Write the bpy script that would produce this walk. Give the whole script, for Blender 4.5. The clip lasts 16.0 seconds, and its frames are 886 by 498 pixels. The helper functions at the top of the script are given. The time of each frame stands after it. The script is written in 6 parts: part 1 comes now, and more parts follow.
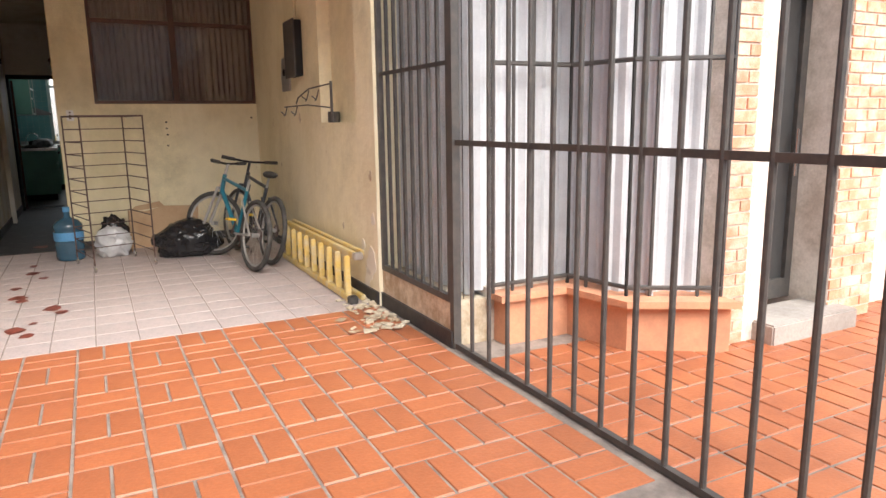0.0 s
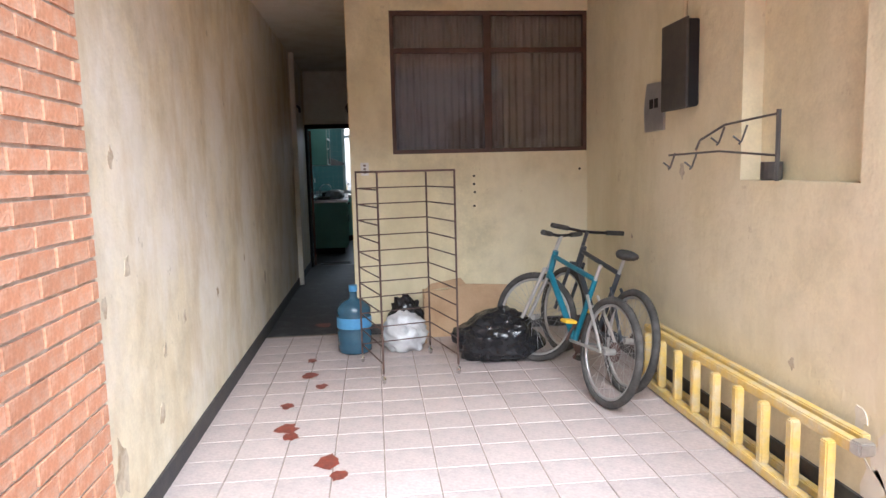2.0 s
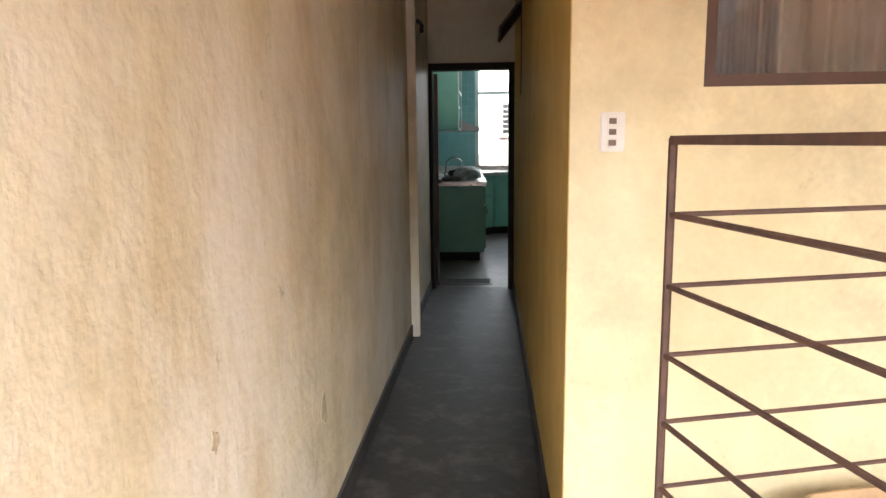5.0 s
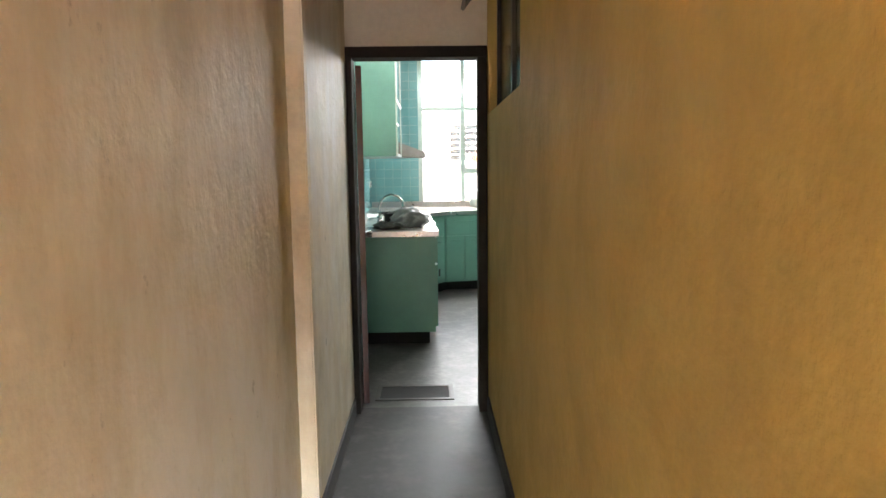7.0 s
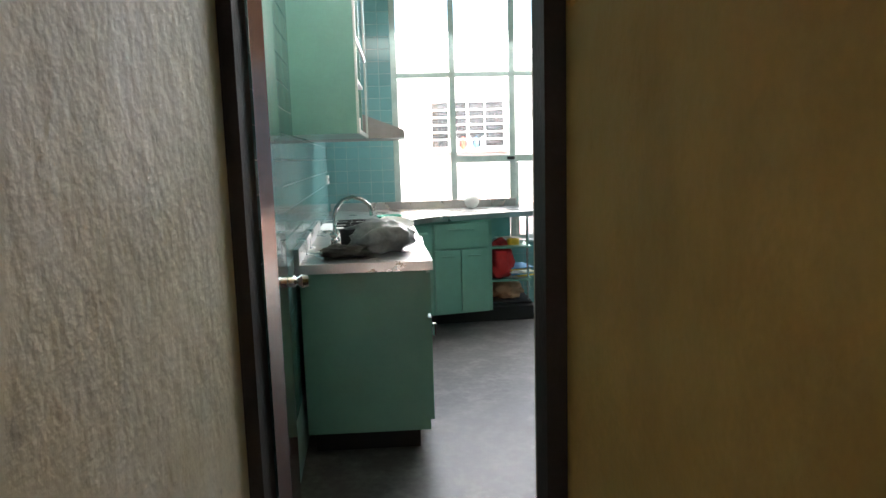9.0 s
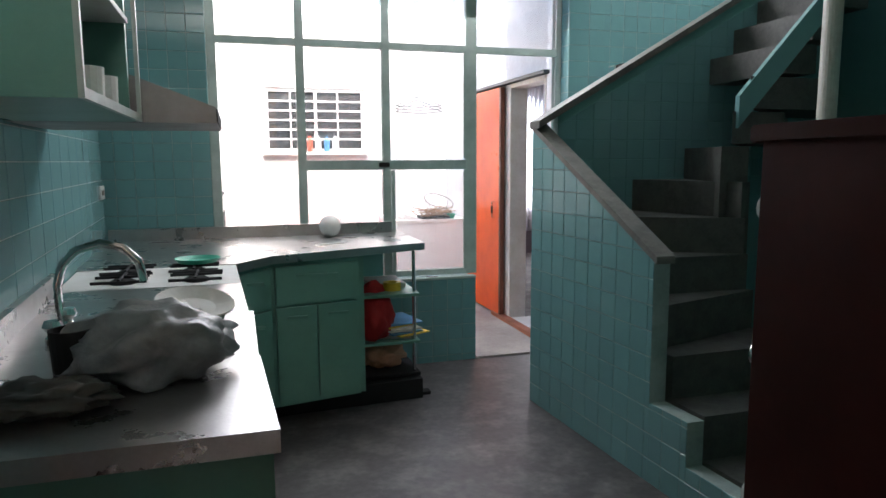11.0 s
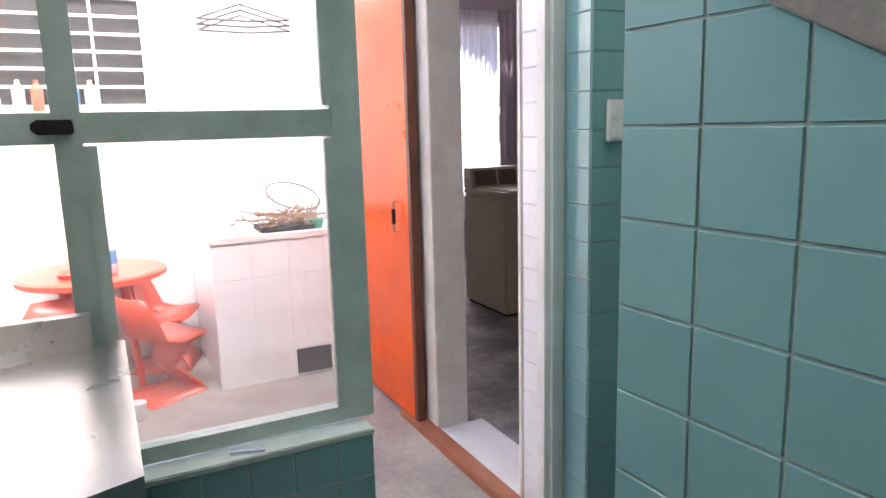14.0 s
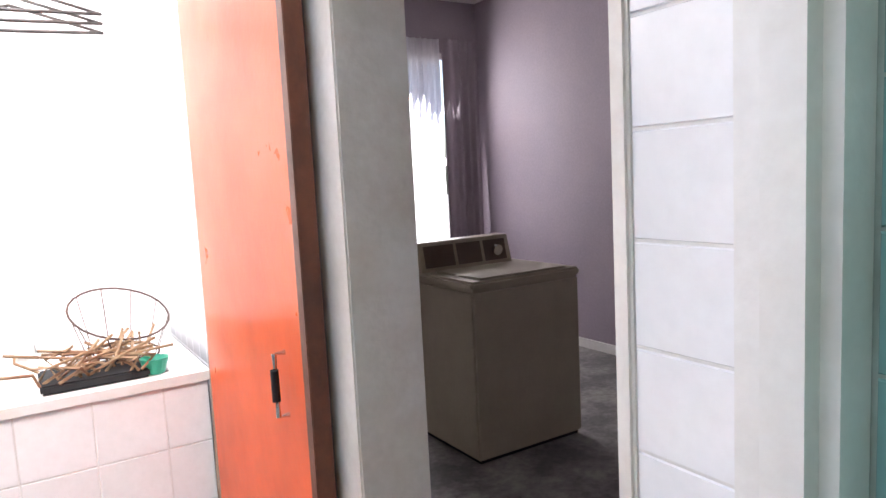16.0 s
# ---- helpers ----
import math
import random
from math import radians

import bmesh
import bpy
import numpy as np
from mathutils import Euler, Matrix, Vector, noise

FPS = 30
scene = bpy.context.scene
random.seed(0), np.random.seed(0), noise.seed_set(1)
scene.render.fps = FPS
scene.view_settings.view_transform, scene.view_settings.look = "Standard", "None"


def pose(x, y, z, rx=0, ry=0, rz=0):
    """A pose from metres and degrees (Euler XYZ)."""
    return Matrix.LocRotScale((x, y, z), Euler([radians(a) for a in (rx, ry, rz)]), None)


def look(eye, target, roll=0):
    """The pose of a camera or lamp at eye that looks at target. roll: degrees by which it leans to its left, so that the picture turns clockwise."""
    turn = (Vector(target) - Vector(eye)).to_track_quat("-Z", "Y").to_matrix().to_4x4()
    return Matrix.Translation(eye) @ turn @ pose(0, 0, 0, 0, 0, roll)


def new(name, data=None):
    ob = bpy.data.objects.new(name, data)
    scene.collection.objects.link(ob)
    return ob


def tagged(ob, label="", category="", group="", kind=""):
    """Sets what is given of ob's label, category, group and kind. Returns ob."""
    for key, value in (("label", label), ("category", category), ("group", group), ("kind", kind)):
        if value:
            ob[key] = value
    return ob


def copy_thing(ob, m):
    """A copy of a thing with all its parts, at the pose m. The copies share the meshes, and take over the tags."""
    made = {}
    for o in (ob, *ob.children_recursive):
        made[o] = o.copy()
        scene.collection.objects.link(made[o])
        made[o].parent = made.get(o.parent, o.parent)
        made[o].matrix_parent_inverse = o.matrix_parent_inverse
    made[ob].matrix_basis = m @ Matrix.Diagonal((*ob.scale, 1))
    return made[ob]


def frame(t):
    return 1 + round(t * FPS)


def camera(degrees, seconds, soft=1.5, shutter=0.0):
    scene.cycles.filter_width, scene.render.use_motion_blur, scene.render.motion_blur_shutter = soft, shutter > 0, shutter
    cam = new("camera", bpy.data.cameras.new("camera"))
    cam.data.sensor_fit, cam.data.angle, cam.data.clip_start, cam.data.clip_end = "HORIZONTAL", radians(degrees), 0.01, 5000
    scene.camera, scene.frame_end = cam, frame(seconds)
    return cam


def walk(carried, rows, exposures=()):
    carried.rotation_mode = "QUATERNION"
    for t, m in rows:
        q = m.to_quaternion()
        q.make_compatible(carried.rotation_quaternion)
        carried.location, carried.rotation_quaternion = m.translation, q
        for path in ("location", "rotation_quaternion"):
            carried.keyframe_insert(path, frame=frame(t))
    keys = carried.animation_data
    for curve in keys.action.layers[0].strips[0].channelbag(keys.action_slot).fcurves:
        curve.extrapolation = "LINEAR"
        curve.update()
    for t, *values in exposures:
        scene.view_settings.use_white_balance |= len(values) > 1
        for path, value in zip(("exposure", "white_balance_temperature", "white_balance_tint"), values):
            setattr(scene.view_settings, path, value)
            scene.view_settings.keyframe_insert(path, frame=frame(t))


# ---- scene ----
cam = camera(66.4, 16.0)
PATH = [
    (0, (1.096, -0.514, 1.331), (1.989, 1.237, 0.959), -0.8),
    (0.5, (1.137, 0.078, 1.362), (1.554, 1.997, 0.986), 0.0),
    (1, (1.052, 0.686, 1.405), (1.364, 2.631, 1.064), -1.3),
    (1.5, (1.045, 1.304, 1.422), (1.247, 3.275, 1.152), -0.6),
    (2, (0.997, 1.907, 1.421), (1.192, 3.883, 1.188), -1.4),
    (2.5, (0.963, 2.534, 1.418), (1.085, 4.517, 1.194), -0.1),
    (3, (0.853, 3.160, 1.408), (0.746, 5.143, 1.169), -0.4),
    (3.5, (0.744, 3.785, 1.390), (0.483, 5.753, 1.144), -0.2),
    (3.7, (0.711, 4.036, 1.403), (0.427, 6.001, 1.164), 0.5),
    (5.8, (0.508, 6.890, 1.432), (0.475, 8.860, 1.080), -0.4),
    (6, (0.485, 7.155, 1.439), (0.472, 9.124, 1.090), -0.1),
    (6.5, (0.449, 7.806, 1.445), (0.508, 9.780, 1.129), -0.6),
    (7, (0.468, 8.319, 1.460), (0.503, 10.304, 1.218), -0.7),
    (7.5, (0.436, 8.885, 1.441), (0.433, 10.868, 1.182), -0.9),
    (8, (0.410, 9.473, 1.452), (0.442, 11.456, 1.196), -1.3),
    (10.3, (0.408, 11.926, 1.377), (0.691, 13.886, 1.093), -0.6),
    (10.5, (0.428, 12.102, 1.406), (0.763, 14.056, 1.141), -0.4),
    (11, (0.474, 12.532, 1.428), (1.048, 14.430, 1.168), -0.3),
    (11.5, (0.634, 12.989, 1.401), (1.515, 14.750, 1.052), -0.7),
    (12, (0.830, 13.473, 1.415), (1.821, 15.175, 1.069), -0.0),
    (12.5, (0.998, 13.976, 1.429), (2.004, 15.670, 1.089), -1.0),
    (13, (1.200, 14.453, 1.430), (2.144, 16.189, 1.121), -1.0),
    (13.5, (1.334, 14.972, 1.408), (2.248, 16.724, 1.102), -2.1),
    (14, (1.509, 15.460, 1.382), (2.390, 17.219, 1.025), -1.5),
    (14.5, (1.626, 15.887, 1.336), (2.536, 17.631, 0.977), -1.8),
    (15, (1.823, 16.257, 1.351), (2.912, 17.900, 1.012), -3.0),
    (15.5, (2.036, 16.568, 1.370), (3.171, 18.193, 1.100), -1.9),
    (16, (2.249, 16.901, 1.415), (3.306, 18.585, 1.198), -2.9),
]
walk(cam, [(t, look(eye, goal, lean)) for t, eye, goal, lean in PATH],
     [(0, 0.65, 6200, 9), (1, 1.1, 5600, 7), (2, 1.2, 5400, 7), (3.5, 1.05, 5600, 7), (6, 3.6, 6400, 8), (7, 3.95, 6500, 9), (8, 4.0, 6400, 10), (9.3, 3.0, 6300, 11),
      (10.5, 1.85, 6100, 13), (11, 2.1, 6200, 14), (11.5, 2.45, 6300, 16), (12.5, 2.95, 6300, 18), (13.2, 2.85, 6400, 21), (14, 2.55, 6500, 21), (15, 2.65, 6500, 18), (15.5, 2.85, 6500, 19), (16, 2.45, 6400, 14)])

# ---- world and light ----
world = bpy.data.worlds.new("world")
scene.world = world
world.use_nodes = True
sky = world.node_tree.nodes.new("ShaderNodeTexSky")
sky.sky_type, sky.sun_disc = "NISHITA", False
sky.sun_elevation, sky.sun_rotation = radians(45), radians(171)
sky.air_density, sky.dust_density, sky.ozone_density = 1.0, 5.0, 0.6
world.node_tree.links.new(sky.outputs[0], world.node_tree.nodes["Background"].inputs[0])
world.node_tree.nodes["Background"].inputs[1].default_value = 0.15
sun = new("sun", bpy.data.lights.new("sun", "SUN"))
sun.data.energy, sun.data.angle, sun.data.color = 3.9, radians(60), (1, 0.98, 0.95)
sun.matrix_world = look((2.9, -12, 12.1), (1, 0, 0))


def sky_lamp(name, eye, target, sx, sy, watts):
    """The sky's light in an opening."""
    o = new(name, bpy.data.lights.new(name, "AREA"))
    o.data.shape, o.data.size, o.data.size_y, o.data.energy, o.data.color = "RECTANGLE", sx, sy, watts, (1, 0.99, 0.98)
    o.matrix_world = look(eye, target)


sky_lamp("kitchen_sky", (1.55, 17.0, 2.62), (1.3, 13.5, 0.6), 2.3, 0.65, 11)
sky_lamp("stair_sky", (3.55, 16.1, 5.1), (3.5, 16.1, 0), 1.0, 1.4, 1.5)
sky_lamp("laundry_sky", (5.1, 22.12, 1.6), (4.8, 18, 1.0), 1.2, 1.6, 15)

# ---- materials ----
def mat(name, base, rough=0.6, second=None, scale=4.0, mix=(0.4, 0.65), grain=0.06, bump=0.15, bump_scale=60.0, metal=0.0, vary=0.0, gloss=0.0):
    """Two scales of colour: blotches towards `second`, and a fine grain; relief; vary: from piece to piece."""
    m = bpy.data.materials.new(name)
    m.use_nodes = True
    n, l = m.node_tree.nodes, m.node_tree.links
    b = n["Principled BSDF"]
    b.inputs["Roughness"].default_value, b.inputs["Metallic"].default_value = rough, metal
    b.inputs["Coat Weight"].default_value = gloss
    co = n.new("ShaderNodeTexCoord")
    big = n.new("ShaderNodeTexNoise")
    big.inputs["Scale"].default_value, big.inputs["Detail"].default_value, big.inputs["Roughness"].default_value = scale, 6, 0.65
    l.new(co.outputs["Object"], big.inputs["Vector"])
    ramp = n.new("ShaderNodeValToRGB")
    ramp.color_ramp.elements[0].position, ramp.color_ramp.elements[1].position = mix
    second = second or tuple(c * 0.8 for c in base)
    ramp.color_ramp.elements[0].color, ramp.color_ramp.elements[1].color = (*base, 1), (*second, 1)
    l.new(big.outputs[0], ramp.inputs[0])
    fine = n.new("ShaderNodeTexNoise")
    fine.inputs["Scale"].default_value, fine.inputs["Detail"].default_value = bump_scale, 5
    l.new(co.outputs["Object"], fine.inputs["Vector"])
    hsv = n.new("ShaderNodeHueSaturation")
    val = n.new("ShaderNodeMapRange")
    val.inputs[3].default_value, val.inputs[4].default_value = 1 - grain * 2, 1 + grain * 2
    l.new(fine.outputs[0], val.inputs[0])
    last = val.outputs[0]
    if vary:
        info, sp, mul = n.new("ShaderNodeObjectInfo"), n.new("ShaderNodeMapRange"), n.new("ShaderNodeMath")
        geo, add = n.new("ShaderNodeNewGeometry"), n.new("ShaderNodeMath")
        add.operation, mul.operation = "ADD", "MULTIPLY"
        l.new(info.outputs["Random"], add.inputs[0])
        l.new(geo.outputs["Random Per Island"], add.inputs[1])
        sp.inputs[2].default_value = 2.0
        sp.inputs[3].default_value, sp.inputs[4].default_value = 1 - vary, 1 + vary
        l.new(add.outputs[0], sp.inputs[0])
        l.new(sp.outputs[0], mul.inputs[0])
        l.new(last, mul.inputs[1])
        last = mul.outputs[0]
    l.new(last, hsv.inputs["Value"])
    l.new(ramp.outputs[0], hsv.inputs["Color"])
    l.new(hsv.outputs[0], b.inputs["Base Color"])
    if bump:
        bp = n.new("ShaderNodeBump")
        bp.inputs["Strength"].default_value, bp.inputs["Distance"].default_value = bump, 0.01
        l.new(fine.outputs[0], bp.inputs["Height"])
        l.new(bp.outputs[0], b.inputs["Normal"])
    rr = n.new("ShaderNodeMapRange")
    rr.inputs[3].default_value, rr.inputs[4].default_value = max(rough - 0.1, 0.02), min(rough + 0.12, 1)
    l.new(big.outputs[0], rr.inputs[0])
    l.new(rr.outputs[0], b.inputs["Roughness"])
    return m


def clear(name, tint=(1, 1, 1), rough=0.0, ior=1.45, alpha=1.0):
    m = bpy.data.materials.new(name)
    m.use_nodes = True
    b = m.node_tree.nodes["Principled BSDF"]
    b.inputs["Base Color"].default_value = (*tint, 1)
    b.inputs["Transmission Weight"].default_value, b.inputs["Roughness"].default_value, b.inputs["IOR"].default_value = 1, rough, ior
    return m


CREAM = mat("cream_stucco", (0.76, 0.68, 0.47), 0.75, (0.66, 0.57, 0.37), 1.6, (0.42, 0.72), 0.08, 0.7, 38)
OCHRE = mat("ochre_paint", (0.61, 0.45, 0.15), 0.5, (0.50, 0.36, 0.11), 1.4, (0.4, 0.75), 0.1, 0.55, 75)
PALE = mat("worn_cream_paint", (0.84, 0.79, 0.68), 0.62, (0.72, 0.61, 0.44), 1.3, (0.45, 0.78), 0.06, 0.18, 40)
WHITEWALL = mat("whitewash", (0.78, 0.74, 0.64), 0.8, (0.66, 0.60, 0.48), 2.5, (0.45, 0.7), 0.05, 0.3, 40)
HOOD = mat("grey_hood_steel", (0.30, 0.29, 0.28), 0.45, metal=0.5, grain=0.04, bump=0.03)
PLASTER = mat("bare_plaster", (0.62, 0.55, 0.42), 0.9, (0.42, 0.33, 0.22), 6, (0.4, 0.6), 0.15, 0.8, 30)
BLACKPAINT = mat("black_skirting", (0.03, 0.03, 0.035), 0.55, (0.07, 0.065, 0.06), 7)
PINK = mat("worn_pink_tile", (0.45, 0.38, 0.36), 0.5, (0.27, 0.255, 0.25), 2.2, (0.42, 0.64), 0.14, 0.15, 60, vary=0.1)
GROUT = mat("grey_mortar", (0.30, 0.25, 0.21), 0.9, (0.16, 0.13, 0.11), 5)
PAVER = mat("red_clay_paver", (0.43, 0.145, 0.06), 0.42, (0.31, 0.10, 0.045), 3.0, (0.4, 0.7), 0.1, 0.2, 70, vary=0.16)
BRICK = mat("clay_brick", (0.62, 0.31, 0.18), 0.8, (0.74, 0.56, 0.43), 6, (0.42, 0.64), 0.12, 0.5, 90, vary=0.22)
MORTAR = mat("pale_mortar", (0.72, 0.66, 0.58), 0.9, (0.5, 0.44, 0.36), 6, grain=0.1, bump=0.5)
STAIN = mat("red_stain", (0.22, 0.05, 0.03), 0.5, (0.12, 0.04, 0.03), 20)
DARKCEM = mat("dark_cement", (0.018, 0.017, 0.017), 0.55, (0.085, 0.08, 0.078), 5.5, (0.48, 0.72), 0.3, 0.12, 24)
LAUNDRYFLOOR = mat("stained_laundry_cement", (0.16, 0.15, 0.15), 0.6, (0.34, 0.32, 0.30), 3.5, (0.42, 0.6), 0.25, 0.2, 30)
KFLOOR = mat("worn_vinyl_floor", (0.065, 0.06, 0.06), 0.45, (0.16, 0.15, 0.145), 5.5, (0.45, 0.72), 0.3, 0.12, 26)
CONCRETE = mat("patio_concrete", (0.40, 0.36, 0.32), 0.7, (0.28, 0.25, 0.22), 2.2, (0.4, 0.65), 0.12, 0.25, 45)
TEALTILE = mat("teal_glazed_tile", (0.19, 0.37, 0.375), 0.11, (0.17, 0.34, 0.345), 3, (0.3, 0.8), 0.02, 0.03, 14, vary=0.06)
TEALGROUT = mat("tile_grout", (0.36, 0.45, 0.43), 0.8, (0.26, 0.33, 0.31), 8)
TEALPAINT = mat("teal_wall_paint", (0.13, 0.33, 0.30), 0.45, (0.11, 0.29, 0.26), 2, grain=0.03, bump=0.1, bump_scale=30)
TEALMETAL = mat("enamelled_green_steel", (0.15, 0.34, 0.28), 0.35, (0.13, 0.30, 0.245), 3, grain=0.02, bump=0.03)
FRAMEPAINT = mat("grey_green_frame_paint", (0.50, 0.58, 0.54), 0.4, (0.38, 0.46, 0.42), 7, (0.4, 0.7), 0.04, 0.12, 40)
WHITETILE = mat("white_glazed_tile", (0.84, 0.84, 0.85), 0.2, (0.74, 0.74, 0.74), 3, grain=0.02, bump=0.03, vary=0.04)
WHITEGROUT = mat("white_tile_grout", (0.74, 0.73, 0.71), 0.8, (0.66, 0.64, 0.62))
WHITE = mat("white_paint", (0.78, 0.77, 0.75), 0.55, (0.68, 0.66, 0.62), 4, grain=0.03, bump=0.08)
BONE = mat("bone_door_frame", (0.80, 0.76, 0.70), 0.5, (0.66, 0.60, 0.52), 4, grain=0.03)
ORANGE = mat("orange_varnished_door", (0.86, 0.115, 0.008), 0.3, (0.66, 0.08, 0.008), 2.5, (0.35, 0.7), 0.05, 0.04, 40)
ORANGE.node_tree.nodes["Principled BSDF"].inputs["Specular IOR Level"].default_value = 0.25
REDWOOD = mat("red_brown_wood", (0.18, 0.055, 0.025), 0.5, (0.1, 0.035, 0.02), 9)
MAROON = mat("dark_maroon_lacquer", (0.07, 0.012, 0.009), 0.6, (0.05, 0.009, 0.007), 3, grain=0.05, bump=0.02)
MAROON.node_tree.nodes["Principled BSDF"].inputs["Specular IOR Level"].default_value = 0.12
DARKWOOD = mat("dark_brown_wood", (0.018, 0.012, 0.009), 0.75, (0.012, 0.009, 0.007), 8, grain=0.15, bump=0.3)
STEEL = mat("brushed_steel", (0.50, 0.49, 0.48), 0.28, (0.43, 0.42, 0.41), 5, metal=1.0, grain=0.05, bump=0.05, bump_scale=120)
CHROME = mat("chrome", (0.75, 0.75, 0.75), 0.12, metal=1.0, grain=0.01, bump=0)
IRON = mat("dark_painted_iron", (0.055, 0.052, 0.05), 0.5, (0.09, 0.08, 0.07), 12)
RUST = mat("rusty_brown_iron", (0.10, 0.055, 0.04), 0.65, (0.06, 0.035, 0.03), 14, grain=0.15, bump=0.2)
WINBROWN = mat("brown_window_steel", (0.10, 0.05, 0.035), 0.5, (0.07, 0.04, 0.03), 8)
CURTAIN = mat("grey_sheer_curtain", (0.34, 0.29, 0.26), 0.9, (0.28, 0.24, 0.21), 5, bump=0.1, bump_scale=200)
SHEER = mat("white_sheer_curtain", (0.78, 0.76, 0.80), 0.9, (0.7, 0.68, 0.74), 5)
RUBBER = mat("black_rubber", (0.035, 0.033, 0.03), 0.7, (0.08, 0.075, 0.07), 20, bump=0.3)
BLACKBAG = mat("black_plastic_film", (0.012, 0.012, 0.014), 0.22, (0.02, 0.02, 0.022), 12, bump=0.5, bump_scale=18)
WHITEBAG = mat("white_plastic_bag", (0.62, 0.62, 0.62), 0.4, (0.5, 0.5, 0.52), 8, bump=0.5, bump_scale=25)
GREYBAG = mat("grey_plastic_bag", (0.24, 0.25, 0.26), 0.3, (0.14, 0.15, 0.16), 10, bump=0.5, bump_scale=25)
CARD = mat("brown_cardboard", (0.50, 0.35, 0.21), 0.85, (0.42, 0.28, 0.16), 5)
BIKEBLUE = mat("teal_blue_bike_paint", (0.02, 0.17, 0.24), 0.3, (0.02, 0.13, 0.19), 8, bump=0)
BIKEDARK = mat("dark_grey_bike_paint", (0.05, 0.055, 0.065), 0.35, bump=0)
SILVER = mat("silver_paint", (0.55, 0.55, 0.54), 0.35, metal=0.7, bump=0)
YELLOW = mat("yellow_fibreglass", (0.70, 0.50, 0.14), 0.5, (0.62, 0.52, 0.32), 10, grain=0.08)
ALU = mat("dull_aluminium", (0.6, 0.57, 0.52), 0.45, metal=0.8)
BLUEJUG = mat("blue_translucent_plastic", (0.035, 0.085, 0.13), 0.18, (0.04, 0.11, 0.17), 6, bump=0.05, gloss=0.3)
LABELBLUE = mat("blue_label", (0.10, 0.30, 0.55), 0.5)
BEIGE = mat("beige_enamel", (0.50, 0.44, 0.33), 0.35, (0.45, 0.39, 0.29), 4, grain=0.03, bump=0.02)
BROWNPANEL = mat("brown_panel", (0.16, 0.11, 0.08), 0.4)
MAUVE = mat("mauve_wall_paint", (0.31, 0.26, 0.30), 0.7, (0.34, 0.28, 0.31), 2)
TERRA = mat("terracotta_step", (0.40, 0.14, 0.07), 0.6, (0.3, 0.1, 0.05), 6)
TERRACLAY = mat("terracotta_sill_tile", (0.62, 0.30, 0.17), 0.6, (0.5, 0.24, 0.14), 6, vary=0.12)
COPING = mat("worn_grey_coping", (0.20, 0.19, 0.17), 0.6, (0.13, 0.12, 0.11), 9, grain=0.12)
GREYSTONE = mat("grey_terrazzo", (0.10, 0.10, 0.09), 0.6, (0.065, 0.065, 0.06), 12, grain=0.12)
PLASTICORANGE = mat("red_orange_plastic", (0.72, 0.11, 0.06), 0.3, bump=0)
REDCLOTH = mat("red_fabric", (0.42, 0.015, 0.015), 0.8, (0.32, 0.012, 0.012), 8)
YELLOWTAPE = mat("yellow_tape", (0.75, 0.5, 0.03), 0.4, bump=0)
PAPER = mat("paper", (0.7, 0.68, 0.62), 0.8, (0.55, 0.5, 0.45), 7, vary=0.25)
WICKER = mat("dry_plant_brown", (0.24, 0.13, 0.07), 0.8, (0.38, 0.26, 0.15), 16)
CLOTH = mat("white_cloth", (0.72, 0.74, 0.74), 0.9)
GREENPLASTIC = mat("green_plastic", (0.03, 0.38, 0.24), 0.4, bump=0)
BLACKMATTE = mat("black_matte", (0.012, 0.012, 0.013), 0.8)
PIPEWHITE = mat("off_white_pipe_paint", (0.62, 0.60, 0.54), 0.45, (0.54, 0.5, 0.44), 8)
LEAF = mat("weed_green", (0.10, 0.16, 0.04), 0.6, (0.06, 0.11, 0.03), 20, vary=0.3)
ROOFING = mat("asphalt_ground", (0.12, 0.11, 0.10), 0.9)
WOOD = mat("pale_broom_wood", (0.46, 0.34, 0.24), 0.6)
for m_, k_ in ((SHEER, 0.6),):
    nt = m_.node_tree
    tr, mx = nt.nodes.new("ShaderNodeBsdfTranslucent"), nt.nodes.new("ShaderNodeMixShader")
    tr.inputs[0].default_value, mx.inputs[0].default_value = (0.8, 0.78, 0.8, 1), k_
    nt.links.new(nt.nodes["Principled BSDF"].outputs[0], mx.inputs[1])
    nt.links.new(tr.outputs[0], mx.inputs[2])
    nt.links.new(mx.outputs[0], nt.nodes["Material Output"].inputs[0])
GLASS = clear("window_glass")


def dusty_glass(name, low, high):
    """Clear glass under a thin uneven film of dust."""
    m = clear(name)
    n, l = m.node_tree.nodes, m.node_tree.links
    film, through_film, both, mx = n.new("ShaderNodeBsdfDiffuse"), n.new("ShaderNodeBsdfTranslucent"), n.new("ShaderNodeMixShader"), n.new("ShaderNodeMixShader")
    film.inputs[0].default_value = through_film.inputs[0].default_value = (0.85, 0.83, 0.83, 1)
    l.new(film.outputs[0], both.inputs[1])
    l.new(through_film.outputs[0], both.inputs[2])
    co, nz, rg_ = n.new("ShaderNodeTexCoord"), n.new("ShaderNodeTexNoise"), n.new("ShaderNodeMapRange")
    nz.inputs["Scale"].default_value, nz.inputs["Detail"].default_value = 3.0, 7
    rg_.inputs[1].default_value, rg_.inputs[2].default_value = 0.35, 0.7
    rg_.inputs[3].default_value, rg_.inputs[4].default_value = low, high
    l.new(co.outputs["Object"], nz.inputs["Vector"])
    l.new(nz.outputs[0], rg_.inputs[0])
    l.new(rg_.outputs[0], mx.inputs[0])
    l.new(n["Principled BSDF"].outputs[0], mx.inputs[1])
    l.new(both.outputs[0], mx.inputs[2])
    l.new(mx.outputs[0], n["Material Output"].inputs[0])
    return m


